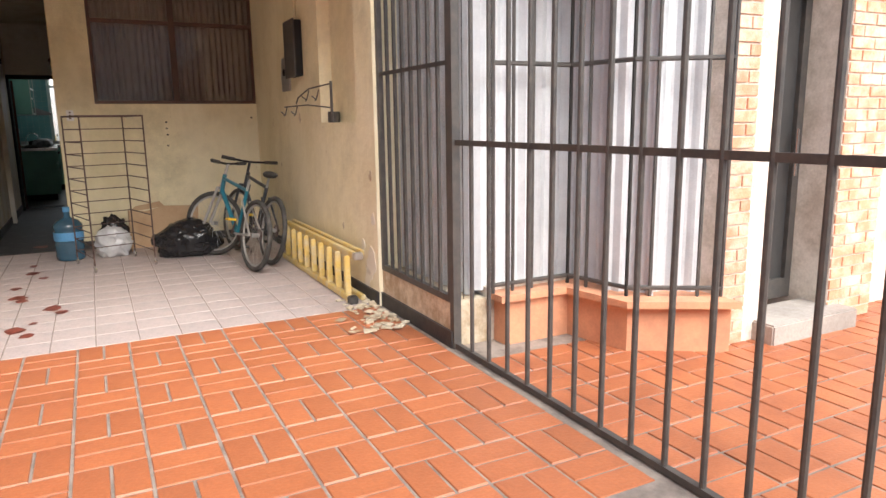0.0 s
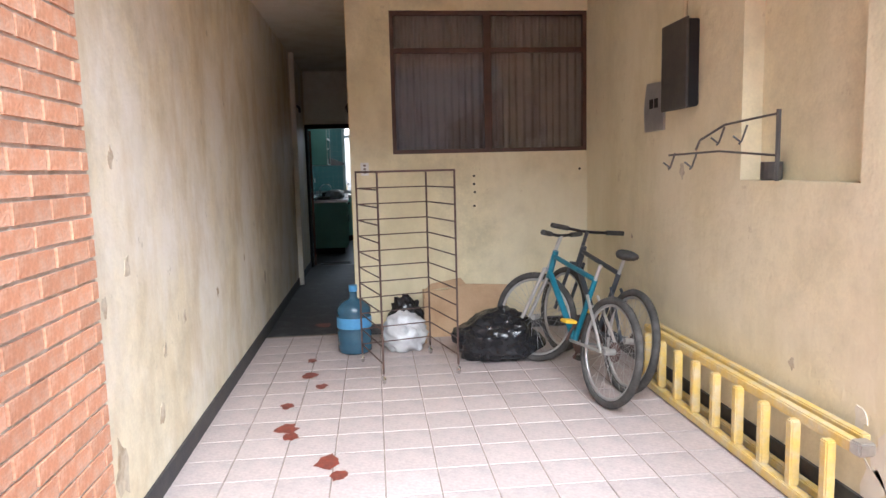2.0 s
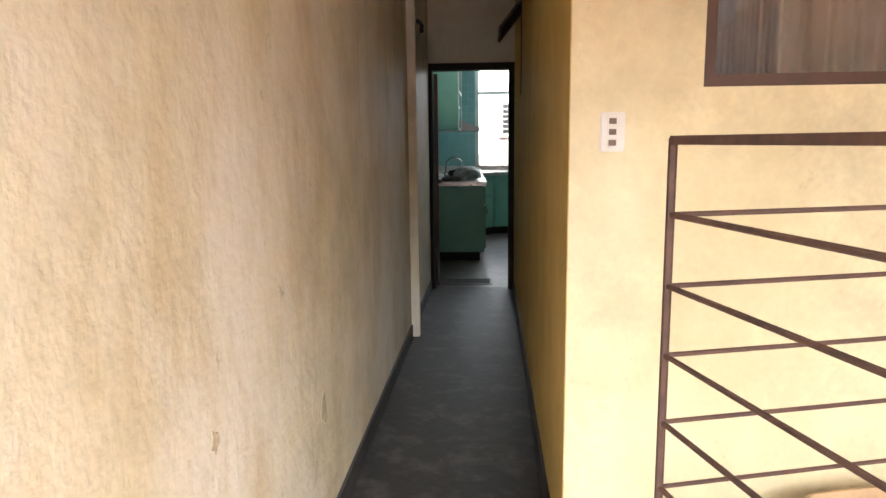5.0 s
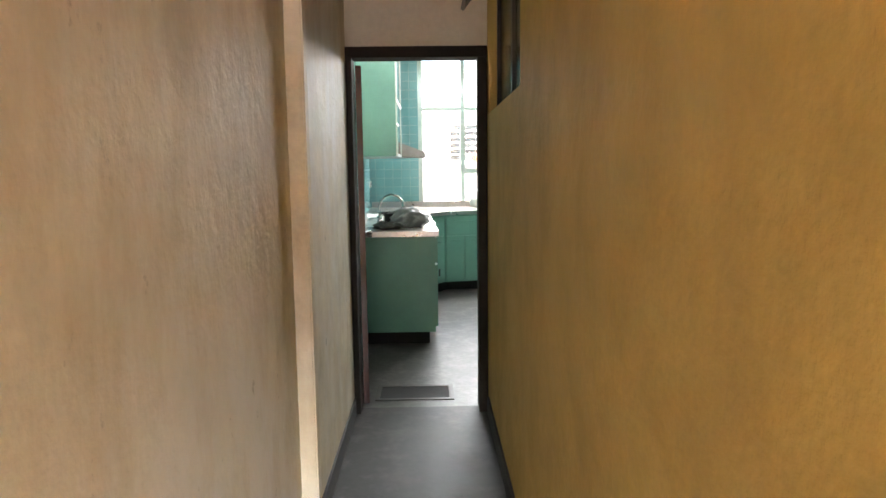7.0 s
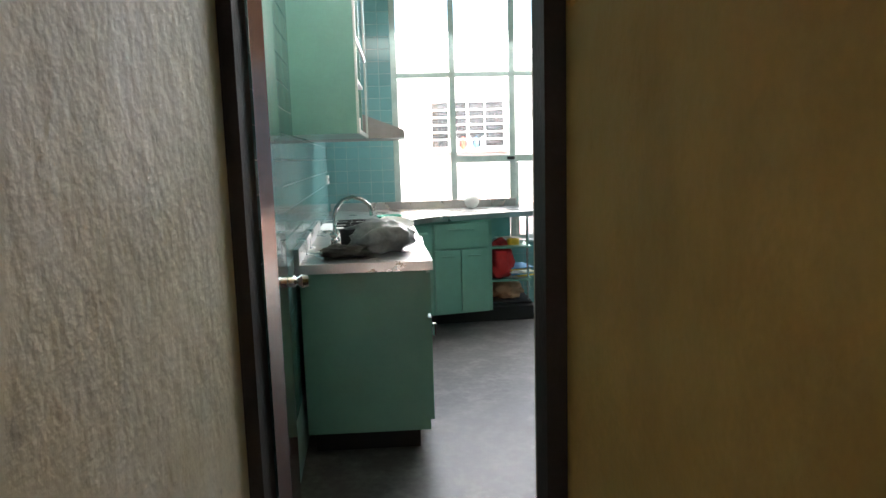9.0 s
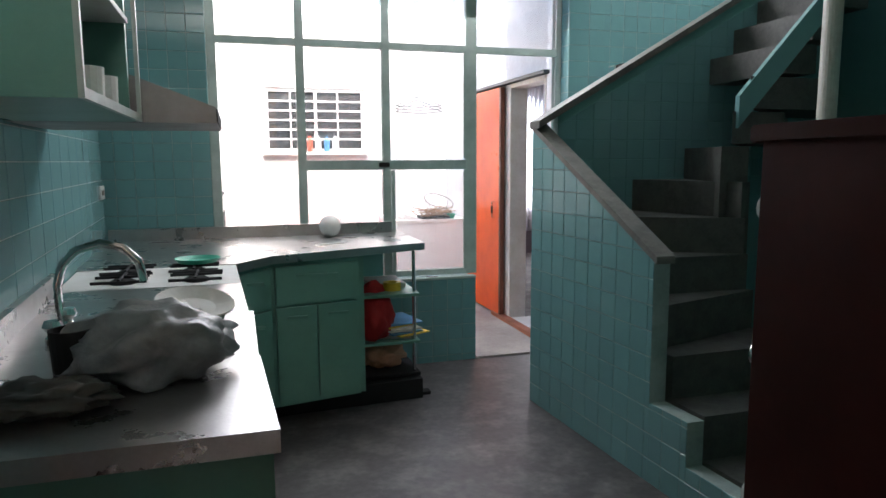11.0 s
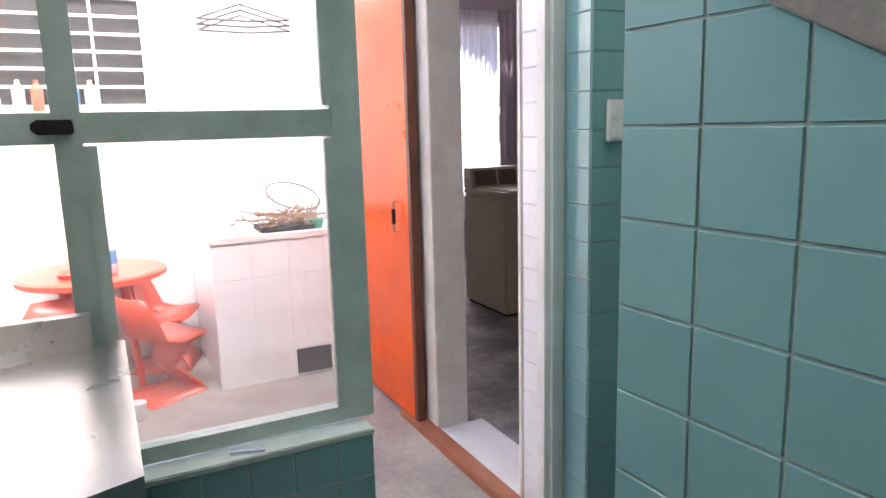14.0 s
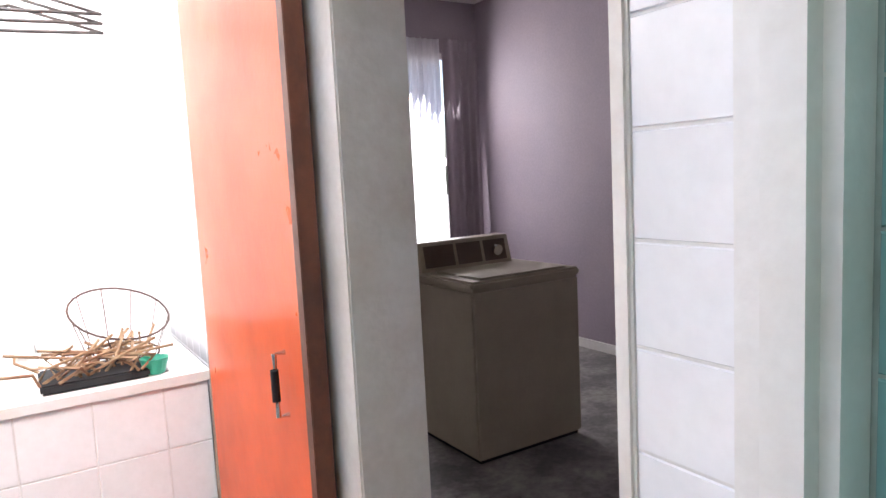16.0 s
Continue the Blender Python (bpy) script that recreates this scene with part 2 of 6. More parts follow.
DUSTY = dusty_glass("dusty_window_glass", 0.05, 0.15)


def stained_wall(name, base, stain, pale, bare, scale=1.0):
    """Old paint: broad pale and stained areas, streaks running down, pocked spots, trowel relief."""
    m = mat(name, base, 0.68)
    n, l = m.node_tree.nodes, m.node_tree.links
    b = n["Principled BSDF"]
    co = n.new("ShaderNodeTexCoord")
    last = b.inputs["Base Color"].links[0].from_socket

    def layer(last, colour, sc, stretch, lo, hi, detail, most):
        mp, nz, rg_, mx = n.new("ShaderNodeMapping"), n.new("ShaderNodeTexNoise"), n.new("ShaderNodeMapRange"), n.new("ShaderNodeMix")
        mp.inputs["Scale"].default_value = (1, 1, stretch)
        mp.inputs["Location"].default_value = (sc * 3.1, sc, lo * 9)
        l.new(co.outputs["Object"], mp.inputs["Vector"])
        l.new(mp.outputs[0], nz.inputs["Vector"])
        nz.inputs["Scale"].default_value, nz.inputs["Detail"].default_value, nz.inputs["Roughness"].default_value = sc * scale, detail, 0.68
        rg_.inputs[1].default_value, rg_.inputs[2].default_value, rg_.inputs[4].default_value = lo, hi, most
        l.new(nz.outputs[0], rg_.inputs[0])
        mx.data_type = "RGBA"
        l.new(rg_.outputs[0], mx.inputs[0])
        l.new(last, mx.inputs[6])
        mx.inputs[7].default_value = (*colour, 1)
        l.new(mx.outputs[2], b.inputs["Base Color"])
        return mx.outputs[2], nz

    last, broad = layer(last, pale, 0.9, 0.8, 0.42, 0.62, 5, 0.9)
    last, streak = layer(last, stain, 2.6, 0.35, 0.48, 0.68, 7, 0.6)
    last, spots = layer(last, bare, 11.0, 0.7, 0.645, 0.70, 8, 0.7)
    nz, bp = n.new("ShaderNodeTexNoise"), n.new("ShaderNodeBump")
    nz.inputs["Scale"].default_value, nz.inputs["Detail"].default_value = 16, 8
    l.new(co.outputs["Object"], nz.inputs["Vector"])
    bp.inputs["Strength"].default_value, bp.inputs["Distance"].default_value = 0.55, 0.012
    l.new(nz.outputs[0], bp.inputs["Height"])
    l.new(b.inputs["Normal"].links[0].from_socket, bp.inputs["Normal"])
    l.new(bp.outputs[0], b.inputs["Normal"])
    return m


OLDWALL = stained_wall("old_stained_cream_paint", (0.82, 0.74, 0.55), (0.58, 0.46, 0.26), (0.86, 0.82, 0.74), (0.45, 0.40, 0.30))
OLDOCHRE = stained_wall("old_ochre_paint", (0.60, 0.43, 0.13), (0.44, 0.31, 0.10), (0.62, 0.46, 0.16), (0.50, 0.36, 0.12), 0.8)
STUCCO = stained_wall("old_cream_stucco", (0.77, 0.69, 0.46), (0.64, 0.56, 0.34), (0.82, 0.75, 0.55), (0.56, 0.47, 0.31), 0.7)
BAYCURTAIN = mat("white_curtain_cloth", (0.66, 0.68, 0.70), 0.9, (0.56, 0.58, 0.60), 4, bump=0.1, bump_scale=120)
FROST = mat("dark_frosted_glass", (0.05, 0.05, 0.05), 0.2, bump=0.1)
MILK = mat("frosted_white_pane", (0.55, 0.56, 0.57), 0.3, bump=0.1)


# ---- builders ----
def link(name, bm, material, parent=None, label="", smooth=False):
    me = bpy.data.meshes.new(name)
    bmesh.ops.recalc_face_normals(bm, faces=bm.faces[:])
    bm.to_mesh(me)
    bm.free()
    me.materials.append(material)
    if smooth:
        for p in me.polygons:
            p.use_smooth = True
    ob = new(name, me)
    if parent:
        ob.parent = parent
    if label:
        ob["label"] = label
    return ob


def part(name, bm, material, parent, label="", smooth=False):
    return link(name, bm, material, parent, label, smooth)


def root(name, label, category, m=None, group="", kind=""):
    ob = new(name)
    ob.empty_display_size = 0.1
    if m is not None:
        ob.matrix_world = m
    return tagged(ob, label, category, group, kind)


def bx(bm, a, b, bevel=0.0):
    """A box between two corners, added to bm."""
    lo, hi = [min(p, q) for p, q in zip(a, b)], [max(p, q) for p, q in zip(a, b)]
    v = [bm.verts.new((x, y, z)) for x in (lo[0], hi[0]) for y in (lo[1], hi[1]) for z in (lo[2], hi[2])]
    fs = [bm.faces.new([v[i] for i in f]) for f in ((0, 1, 3, 2), (4, 6, 7, 5), (0, 4, 5, 1), (2, 3, 7, 6), (0, 2, 6, 4), (1, 5, 7, 3))]
    if bevel:
        bmesh.ops.bevel(bm, geom=list({e for f in fs for e in f.edges}), offset=bevel, segments=2, affect="EDGES")
    return bm


def box(a, b, bevel=0.0):
    return bx(bmesh.new(), a, b, bevel)


def boxes(*pairs, bevel=0.0):
    bm = bmesh.new()
    for a, b in pairs:
        bx(bm, a, b, bevel)
    return bm


def tube(bm, p, q, r, r2=None, seg=10):
    p, q = Vector(p), Vector(q)
    d = q - p
    m = Matrix.Translation((p + q) / 2) @ d.to_track_quat("Z", "Y").to_matrix().to_4x4()
    bmesh.ops.create_cone(bm, cap_ends=True, segments=seg, radius1=r, radius2=r if r2 is None else r2, depth=d.length, matrix=m)
    return bm


def tubes(pairs, r, seg=8):
    bm = bmesh.new()
    for p, q in pairs:
        tube(bm, p, q, r, seg=seg)
    return bm


def line_tube(bm, pts, r, seg=6):
    """A bent rod through points."""
    rings = []
    pts = [Vector(p) for p in pts]
    for i, p in enumerate(pts):
        d = (pts[min(i + 1, len(pts) - 1)] - pts[max(i - 1, 0)]).normalized()
        q = d.to_track_quat("Z", "Y")
        rings.append([bm.verts.new(p + q @ Vector((r * math.cos(2 * math.pi * k / seg), r * math.sin(2 * math.pi * k / seg), 0))) for k in range(seg)])
    for a, b in zip(rings, rings[1:]):
        for k in range(seg):
            bm.faces.new((a[k], a[(k + 1) % seg], b[(k + 1) % seg], b[k]))
    bm.faces.new(rings[0][::-1])
    bm.faces.new(rings[-1])
    return bm


def lathe(profile, seg=24, centre=(0, 0, 0)):
    """Turned round z from (radius, height) pairs."""
    bm = bmesh.new()
    rings = [[bm.verts.new((centre[0] + max(r, 1e-4) * math.cos(2 * math.pi * k / seg), centre[1] + max(r, 1e-4) * math.sin(2 * math.pi * k / seg), centre[2] + z)) for k in range(seg)] for r, z in profile]
    for a, b in zip(rings, rings[1:]):
        for k in range(seg):
            bm.faces.new((a[k], a[(k + 1) % seg], b[(k + 1) % seg], b[k]))
    bm.faces.new(rings[0][::-1])
    bm.faces.new(rings[-1])
    return bm


def torus(bm, m, big, small, seg=32, ring=8):
    grid = [[bm.verts.new(m @ Vector(((big + small * math.cos(b)) * math.cos(a), (big + small * math.cos(b)) * math.sin(a), small * math.sin(b))))
             for b in [2 * math.pi * j / ring for j in range(ring)]] for a in [2 * math.pi * i / seg for i in range(seg)]]
    for i in range(seg):
        for j in range(ring):
            bm.faces.new((grid[i][j], grid[(i + 1) % seg][j], grid[(i + 1) % seg][(j + 1) % ring], grid[i][(j + 1) % ring]))
    return bm


def prism(poly, z0, z1):
    """A footprint raised from z0 to z1."""
    bm = bmesh.new()
    lo, hi = [bm.verts.new((x, y, z0)) for x, y in poly], [bm.verts.new((x, y, z1)) for x, y in poly]
    bm.faces.new(lo[::-1]), bm.faces.new(hi)
    for i in range(len(poly)):
        j = (i + 1) % len(poly)
        bm.faces.new((lo[i], lo[j], hi[j], hi[i]))
    return bm


def slab(poly, axis, a, b):
    """A flat outline in the two other axes, thick from a to b along axis ('x' or 'y')."""
    bm = bmesh.new()
    put = (lambda u, v, w: (w, u, v)) if axis == "x" else (lambda u, v, w: (u, w, v))
    lo, hi = [bm.verts.new(put(u, v, a)) for u, v in poly], [bm.verts.new(put(u, v, b)) for u, v in poly]
    bm.faces.new(lo[::-1]), bm.faces.new(hi)
    for i in range(len(poly)):
        j = (i + 1) % len(poly)
        bm.faces.new((lo[i], lo[j], hi[j], hi[i]))
    return bm


def crumpled(size, seed, amount=0.15, sub=4, freq=3.0, floor=True):
    """A soft crumpled lump that sits on z = 0."""
    bm = bmesh.new()
    bmesh.ops.create_icosphere(bm, subdivisions=sub, radius=1)
    off = Vector((seed * 7.3, seed * 3.1, seed))
    for v in bm.verts:
        k = 1 + amount * noise.noise(v.co * freq + off) + amount * 0.6 * abs(noise.noise(v.co * freq * 2.3 + off)) - amount * 0.5 * abs(noise.noise(v.co * freq * 4 - off))
        v.co *= k
        v.co = Vector((v.co.x * size[0] / 2, v.co.y * size[1] / 2, (max(v.co.z, -0.75 if floor else -9) + (0.75 if floor else 1)) * size[2] / 1.8))
    return bm


def structure(name, bm, material, label="", category=""):
    return tagged(link(name, bm, material), label, category, "", "structure")


def thing(name, bm, material, label, category, smooth=False, group=""):
    return tagged(link(name, bm, material, smooth=smooth), label, category, group)


def curtain_mesh(x0, x1, z0, z1, y, depth=0.02, waves=14, seed=0):
    bm = bmesh.new()
    nx, nz = waves * 8, 6
    rows = []
    for j in range(nz + 1):
        z = z0 + (z1 - z0) * j / nz
        rows.append([bm.verts.new((x0 + (x1 - x0) * i / nx, y + depth * math.sin(i / 8 * 2 * math.pi + 0.8 * math.sin(i * 0.13 + seed)) * (0.6 + 0.4 * noise.noise((i * 0.07, j * 0.2, seed))), z)) for i in range(nx + 1)])
    for a, b in zip(rows, rows[1:]):
        for i in range(nx):
            bm.faces.new((a[i], a[i + 1], b[i + 1], b[i]))
    return bm


def clip(poly, region):
    """The part of a polygon inside a convex counter-clockwise region."""
    out = poly
    for i in range(len(region)):
        (ax, ay), (bx_, by) = region[i], region[(i + 1) % len(region)]
        side = lambda p: (bx_ - ax) * (p[1] - ay) - (by - ay) * (p[0] - ax)
        src, out = out, []
        for k in range(len(src)):
            p, q = src[k], src[(k + 1) % len(src)]
            sp, sq = side(p), side(q)
            if sp >= 0:
                out.append(p)
            if sp * sq < 0:
                t = sp / (sp - sq)
                out.append((p[0] + (q[0] - p[0]) * t, p[1] + (q[1] - p[1]) * t))
        if not out:
            return []
    return out


def tile_piece(bm, poly, raise_=0.004, inset=0.0025, put=None):
    """One tile: outline, sides and a slightly smaller face, put() lays (u, v, height) into place."""
    cx, cy = sum(p[0] for p in poly) / len(poly), sum(p[1] for p in poly) / len(poly)
    lo = [bm.verts.new(put(u, v, -0.001)) for u, v in poly]
    hi = []
    for u, v in poly:
        d = max(math.hypot(u - cx, v - cy), 1e-6)
        k = max(0, 1 - inset / d)
        hi.append(bm.verts.new(put(cx + (u - cx) * k, cy + (v - cy) * k, raise_)))
    bm.faces.new(hi)
    for i in range(len(poly)):
        j = (i + 1) % len(poly)
        bm.faces.new((lo[i], lo[j], hi[j], hi[i]))


LATER = []


def tiles(owner, origin, along, up, region, material, w=0.11, h=0.11, gap=0.0028, name="tile", raise_=0.002, pieces=True, shift=0.0, jitter=0.0):
    """Tiles on a plane. region: convex outline in (u, v); pieces: objects of their own, or one part of kind stuff."""
    o, a, b = Vector(origin), Vector(along).normalized(), Vector(up).normalized()
    nrm = a.cross(b)
    LATER.append((owner, o, a, b, nrm, region, material, w, h, gap, name, raise_, pieces, shift, jitter))


def lay_tiles():
    rng = random.Random(5)
    for owner, o, a, b, nrm, region, material, w, h, gap, name, raise_, pieces, shift, jitter in LATER:
        us, vs = [p[0] for p in region], [p[1] for p in region]
        joined = None if pieces else bmesh.new()
        share = None
        for j in range(math.floor(min(vs) / h), math.ceil(max(vs) / h)):
            off = shift * w * (j % 2)
            for i in range(math.floor(min(us) / w) - 1, math.ceil(max(us) / w) + 1):
                full = [(i * w + off + gap / 2, j * h + gap / 2), ((i + 1) * w + off - gap / 2, j * h + gap / 2), ((i + 1) * w + off - gap / 2, (j + 1) * h - gap / 2), (i * w + off + gap / 2, (j + 1) * h - gap / 2)]
                poly = clip(full, region)
                if len(poly) < 3 or max(p[0] for p in poly) - min(p[0] for p in poly) < 0.008 or max(p[1] for p in poly) - min(p[1] for p in poly) < 0.008:
                    continue
                lift = rng.uniform(0, jitter)
                if not pieces:
                    tile_piece(joined, poly, raise_ + lift, 0.0025, lambda u, v, k: o + a * u + b * v + nrm * k)
                    continue
                whole = all(abs(p[0] - q[0]) + abs(p[1] - q[1]) < 1e-6 for p, q in zip(poly, full)) and len(poly) == 4
                if whole and share:
                    ob = new(name, share)
                else:
                    bm = bmesh.new()
                    c0 = (full[0][0], full[0][1])
                    tile_piece(bm, [(p[0] - c0[0], p[1] - c0[1]) for p in poly], raise_, 0.0025, lambda u, v, k: Vector((u, v, k)))
                    ob = link(name, bm, material)
                    if whole:
                        share = ob.data
                ob.parent = owner
                ob.matrix_basis = Matrix.Translation(o + a * full[0][0] + b * full[0][1] + nrm * lift) @ Matrix((a, b, nrm)).transposed().to_4x4()
        if joined is not None:
            ob = part(name + "_field", joined, material, owner)
            ob["kind"] = "stuff"


def rect(u0, v0, u1, v1):
    return [(u0, v0), (u1, v0), (u1, v1), (u0, v1)]
# ---- large structure ----
H = 2.9
structure("ground", box((-60, -60, -0.3), (60, 60, -0.05)), ROOFING, "grey ground round the house", "ground")
drive = structure("driveway", box((-0.3, -4, -0.05), (8, 4.0, -0.006)), GROUT, "driveway of red clay pavers laid basket weave", "pavement")
cfloor = structure("floor_carport", box((-0.3, 4.0, -0.05), (3.0, 7.85, -0.004)), GROUT, "worn pink floor tiles of the carport", "floor")
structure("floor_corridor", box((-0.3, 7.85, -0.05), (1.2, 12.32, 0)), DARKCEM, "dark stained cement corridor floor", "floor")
structure("floor_kitchen", box((-0.6, 12.32, -0.05), (4.4, 17.25, 0)), KFLOOR, "worn grey vinyl kitchen floor", "floor")
structure("floor_patio", box((-0.6, 17.25, -0.05), (2.775, 20.2, -0.004)), CONCRETE, "damp grey concrete patio floor", "floor")
structure("floor_laundry", box((2.775, 17.1, -0.05), (6.7, 22.4, 0)), LAUNDRYFLOOR, "grey cement laundry floor", "floor")

wl = structure("wall_brick", box((-0.3, -4, -0.05), (0.045, 4.28, H)), MORTAR, "garden wall of pale orange brick", "wall")
structure("wall_left", box((-0.3, 4.28, -0.05), (0, 12.4, H)), OLDWALL, "cream stucco wall, peeling and stained", "wall")
structure("wall_carport_back", boxes(((0.803, 7.76, 0), (1.166, 7.95, H)), ((1.166, 7.76, 0), (3.1, 7.95, 1.56)), ((1.166, 7.76, 2.75), (3.1, 7.95, H)), ((2.868, 7.76, 1.56), (3.1, 7.95, 2.75))), STUCCO, "cream stucco wall under a window", "wall")
# right wall of the carport with a shallow niche, then the barred window over a low wall
structure("wall_right", boxes(((2.87, 5.235, -0.05), (3.2, 7.76, H)), ((2.87, 4.363, -0.05), (3.2, 5.235, 1.33)), ((2.87, 4.363, 2.6), (3.2, 5.235, H)), ((2.98, 4.363, 1.33), (3.2, 5.235, 2.6)),
                              ((2.87, 4.0, -0.05), (3.2, 4.363, H))), STUCCO, "cream stucco wall with a shallow niche", "wall")
structure("wall_window_base", box((2.90, 2.93, -0.05), (3.15, 4.0, 0.27)), PLASTER, "low flaking plaster wall under barred window", "wall")
structure("wall_window_head", box((2.90, 2.93, 2.6), (3.15, 4.0, H)), CREAM, "wall over the barred window", "wall")
structure("wall_corridor_right", boxes(((0.80, 7.763, 0), (1.0, 10.83, H)), ((0.80, 10.83, 0), (1.0, 12.19, 1.75)), ((0.80, 10.83, 2.55), (1.0, 12.19, H)), ((0.80, 12.19, 0), (1.0, 12.4, H))), OLDOCHRE, "ochre painted corridor wall", "wall")
structure("wall_kitchen_door", boxes(((0, 12.235, 2.13), (0.80, 12.4, H)), ((0.75, 12.362, 0), (0.80, 12.4, 2.13))), WHITEWALL, "whitewashed wall over the kitchen door", "wall")
structure("wall_kitchen_south", box((1.0, 12.235, 0), (4.4, 12.4, 5.2)), TEALPAINT, "teal painted kitchen wall", "wall")
structure("ceiling_carport", box((-0.3, 3.6, H), (3.2, 7.95, H + 0.15)), WHITEWALL, "pale plaster ceiling", "ceiling")
structure("ceiling_corridor", box((-0.3, 7.95, H), (1.0, 12.4, H + 0.15)), WHITEWALL, "pale plaster ceiling", "ceiling")
structure("wall_room_behind", boxes(((1.0, 7.95, -0.05), (1.1, 12.2, H)), ((4.3, 7.95, -0.05), (4.4, 12.2, H)), ((1.1, 12.1, -0.05), (4.3, 12.2, H)), ((1.1, 7.95, H), (4.3, 12.2, H + 0.1)), ((1.1, 7.95, -0.05), (4.3, 12.1, 0)), ((3.1, 7.85, -0.05), (4.3, 7.95, H))), MAUVE, "walls of the unlit room behind the window", "wall")

# unseen wall, added to keep low sky out of the carport window's reflection
structure("wall_unseen_sky_block", box((-14, -16.3, -0.05), (18, -16, 7.5)), MORTAR, "plain unseen wall added to block low sky light and its reflection", "wall")

# skirting
base = [((0, 4.3, 0), (0.012, 10.56, 0.10)), ((0, 10.67, 0), (0.012, 12.2, 0.10))]
for i, (a, b) in enumerate(base):
    structure("baseboard_%d" % (i + 1), box(a, b), BLACKPAINT, "black painted skirting", "skirting")
structure("baseboard_3", box((0.788, 7.77, 0), (0.80, 12.2, 0.10)), BLACKPAINT, "black painted skirting", "skirting")
structure("baseboard_4", box((2.855, 4.0, 0), (2.87, 7.76, 0.10)), BLACKPAINT, "black painted skirting", "skirting")
structure("baseboard_5", box((2.885, 2.9, -0.004), (2.90, 4.0, 0.10)), BLACKPAINT, "black painted skirting", "skirting")
structure("baseboard_6", box((0.85, 7.748, 0), (2.855, 7.76, 0.09)), BLACKPAINT, "black painted skirting", "skirting")
structure("pillar", box((0, 10.59, 0), (0.06, 10.66, H), 0.006), OLDWALL, "cream painted corner post in corridor", "pillar")

# house front beyond the fence: bay window, brick piers, door
front = structure("wall_house_front", boxes(((3.15, 2.93, -0.05), (3.75, 3.2, 0.33)), ((3.15, 2.93, 2.6), (6.2, 3.2, H)), ((4.25, 2.15, -0.05), (4.62, 3.2, 2.6)), ((5.25, 2.15, -0.05), (5.7, 3.2, 2.6)), ((4.62, 2.3, 2.15), (5.25, 3.2, 2.6)), ((5.7, 2.3, -0.05), (9, 3.2, H)), ((3.15, 2.15, 2.6), (6.2, 2.93, H))), MORTAR, "house front with brick piers and bay window", "house front")
structure("wall_bay_base", prism([(3.2, 2.93), (3.2, 2.80), (3.66, 2.80), (3.75, 2.36), (4.25, 2.06), (4.25, 2.93)], -0.05, 0.27), TERRACLAY, "terracotta faced base under the bay window", "wall")
structure("bay_sill", prism([(3.15, 2.93), (3.15, 2.76), (3.62, 2.76), (3.70, 2.31), (4.25, 1.99), (4.28, 2.93)], 0.27, 0.31), TERRACLAY, "terracotta sill of the bay window", "sill")
bay = structure("window_bay", bmesh.new(), IRON, "bay window with dark bars and white curtains", "window")
bayline = [Vector((3.15, 2.86, 0)), Vector((3.70, 2.86, 0)), Vector((3.79, 2.42, 0)), Vector((4.25, 2.14, 0))]
for a, b in zip(bayline, bayline[1:]):
    for k in range(max(2, round((b - a).length / 0.13)) + 1):
        p = a.lerp(b, k / max(2, round((b - a).length / 0.13)))
        part("bar", tube(bmesh.new(), p + Vector((0, 0, 0.31)), p + Vector((0, 0, 2.6)), 0.011, seg=6), IRON, bay)
    for z in (0.36, 1.65, 2.55):
        part("rail", tube(bmesh.new(), a + Vector((0, 0, z)), b + Vector((0, 0, z)), 0.014, seg=6), IRON, bay)
    n = (b - a).normalized().cross(Vector((0, 0, 1)))
    bm = bmesh.new()
    nn = 40
    vs = []
    for k in range(nn + 1):
        reach = 0.10 / (b - a).length
        p = a.lerp(b, k / nn * (1 + 2 * reach) - reach) - n * (0.12 + 0.018 * math.sin(k * 1.1))
        vs.append((bm.verts.new(p + Vector((0, 0, 0.31))), bm.verts.new(p + Vector((0, 0, 2.6)))))
    for (p, q), (r, s) in zip(vs, vs[1:]):
        bm.faces.new((p, r, s, q))
    part("curtain", bm, BAYCURTAIN, bay, "white sheer curtain")
structure("front_step", box((4.55, 2.0, -0.05), (5.35, 2.35, 0.12), 0.01), CONCRETE, "pale worn doorstep", "step")
fd = structure("door_front", boxes(((4.62, 2.42, 0.12), (4.68, 2.48, 2.15)), ((5.19, 2.42, 0.12), (5.25, 2.48, 2.15)), ((4.68, 2.42, 0.12), (5.19, 2.48, 0.25)), ((4.68, 2.42, 2.07), (5.19, 2.48, 2.15)), ((4.90, 2.42, 0.25), (4.95, 2.48, 2.07))), IRON, "dark steel front door with glass", "door")
part("pane", boxes(((4.68, 2.45, 0.25), (4.90, 2.456, 2.07)), ((4.95, 2.45, 0.25), (5.19, 2.456, 2.07))), FROST, fd)
part("door_handle", tube(bmesh.new(), (5.15, 2.38, 0.95), (5.15, 2.38, 1.25), 0.012), CHROME, fd)

# fence of round bars along the driveway
fence = root("bar_fence", "dark iron bar fence along the driveway", "fence")
part("bottom_rail", box((2.905, -3.9, 0.0), (2.935, 2.92, 0.03)), IRON, fence)
part("middle_rail", box((2.912, -3.9, 1.195), (2.930, 2.92, 1.225)), IRON, fence)
part("top_rail", box((2.905, -3.9, 2.5), (2.935, 2.92, 2.53)), IRON, fence)
part("post", box((2.895, 2.885, -0.01), (2.945, 2.93, 2.6)), IRON, fence)
bar_bm = tube(bmesh.new(), (0, 0, 0.03), (0, 0, 2.5), 0.0125, seg=8)
bar0 = part("bar", bar_bm, IRON, fence)
bar0.matrix_basis = Matrix.Translation((2.92, 2.71, 0))
for k in range(1, 36):
    o = new("bar", bar0.data)
    o.parent = fence
    o.matrix_basis = Matrix.Translation((2.92, 2.71 - 0.185 * k, 0))

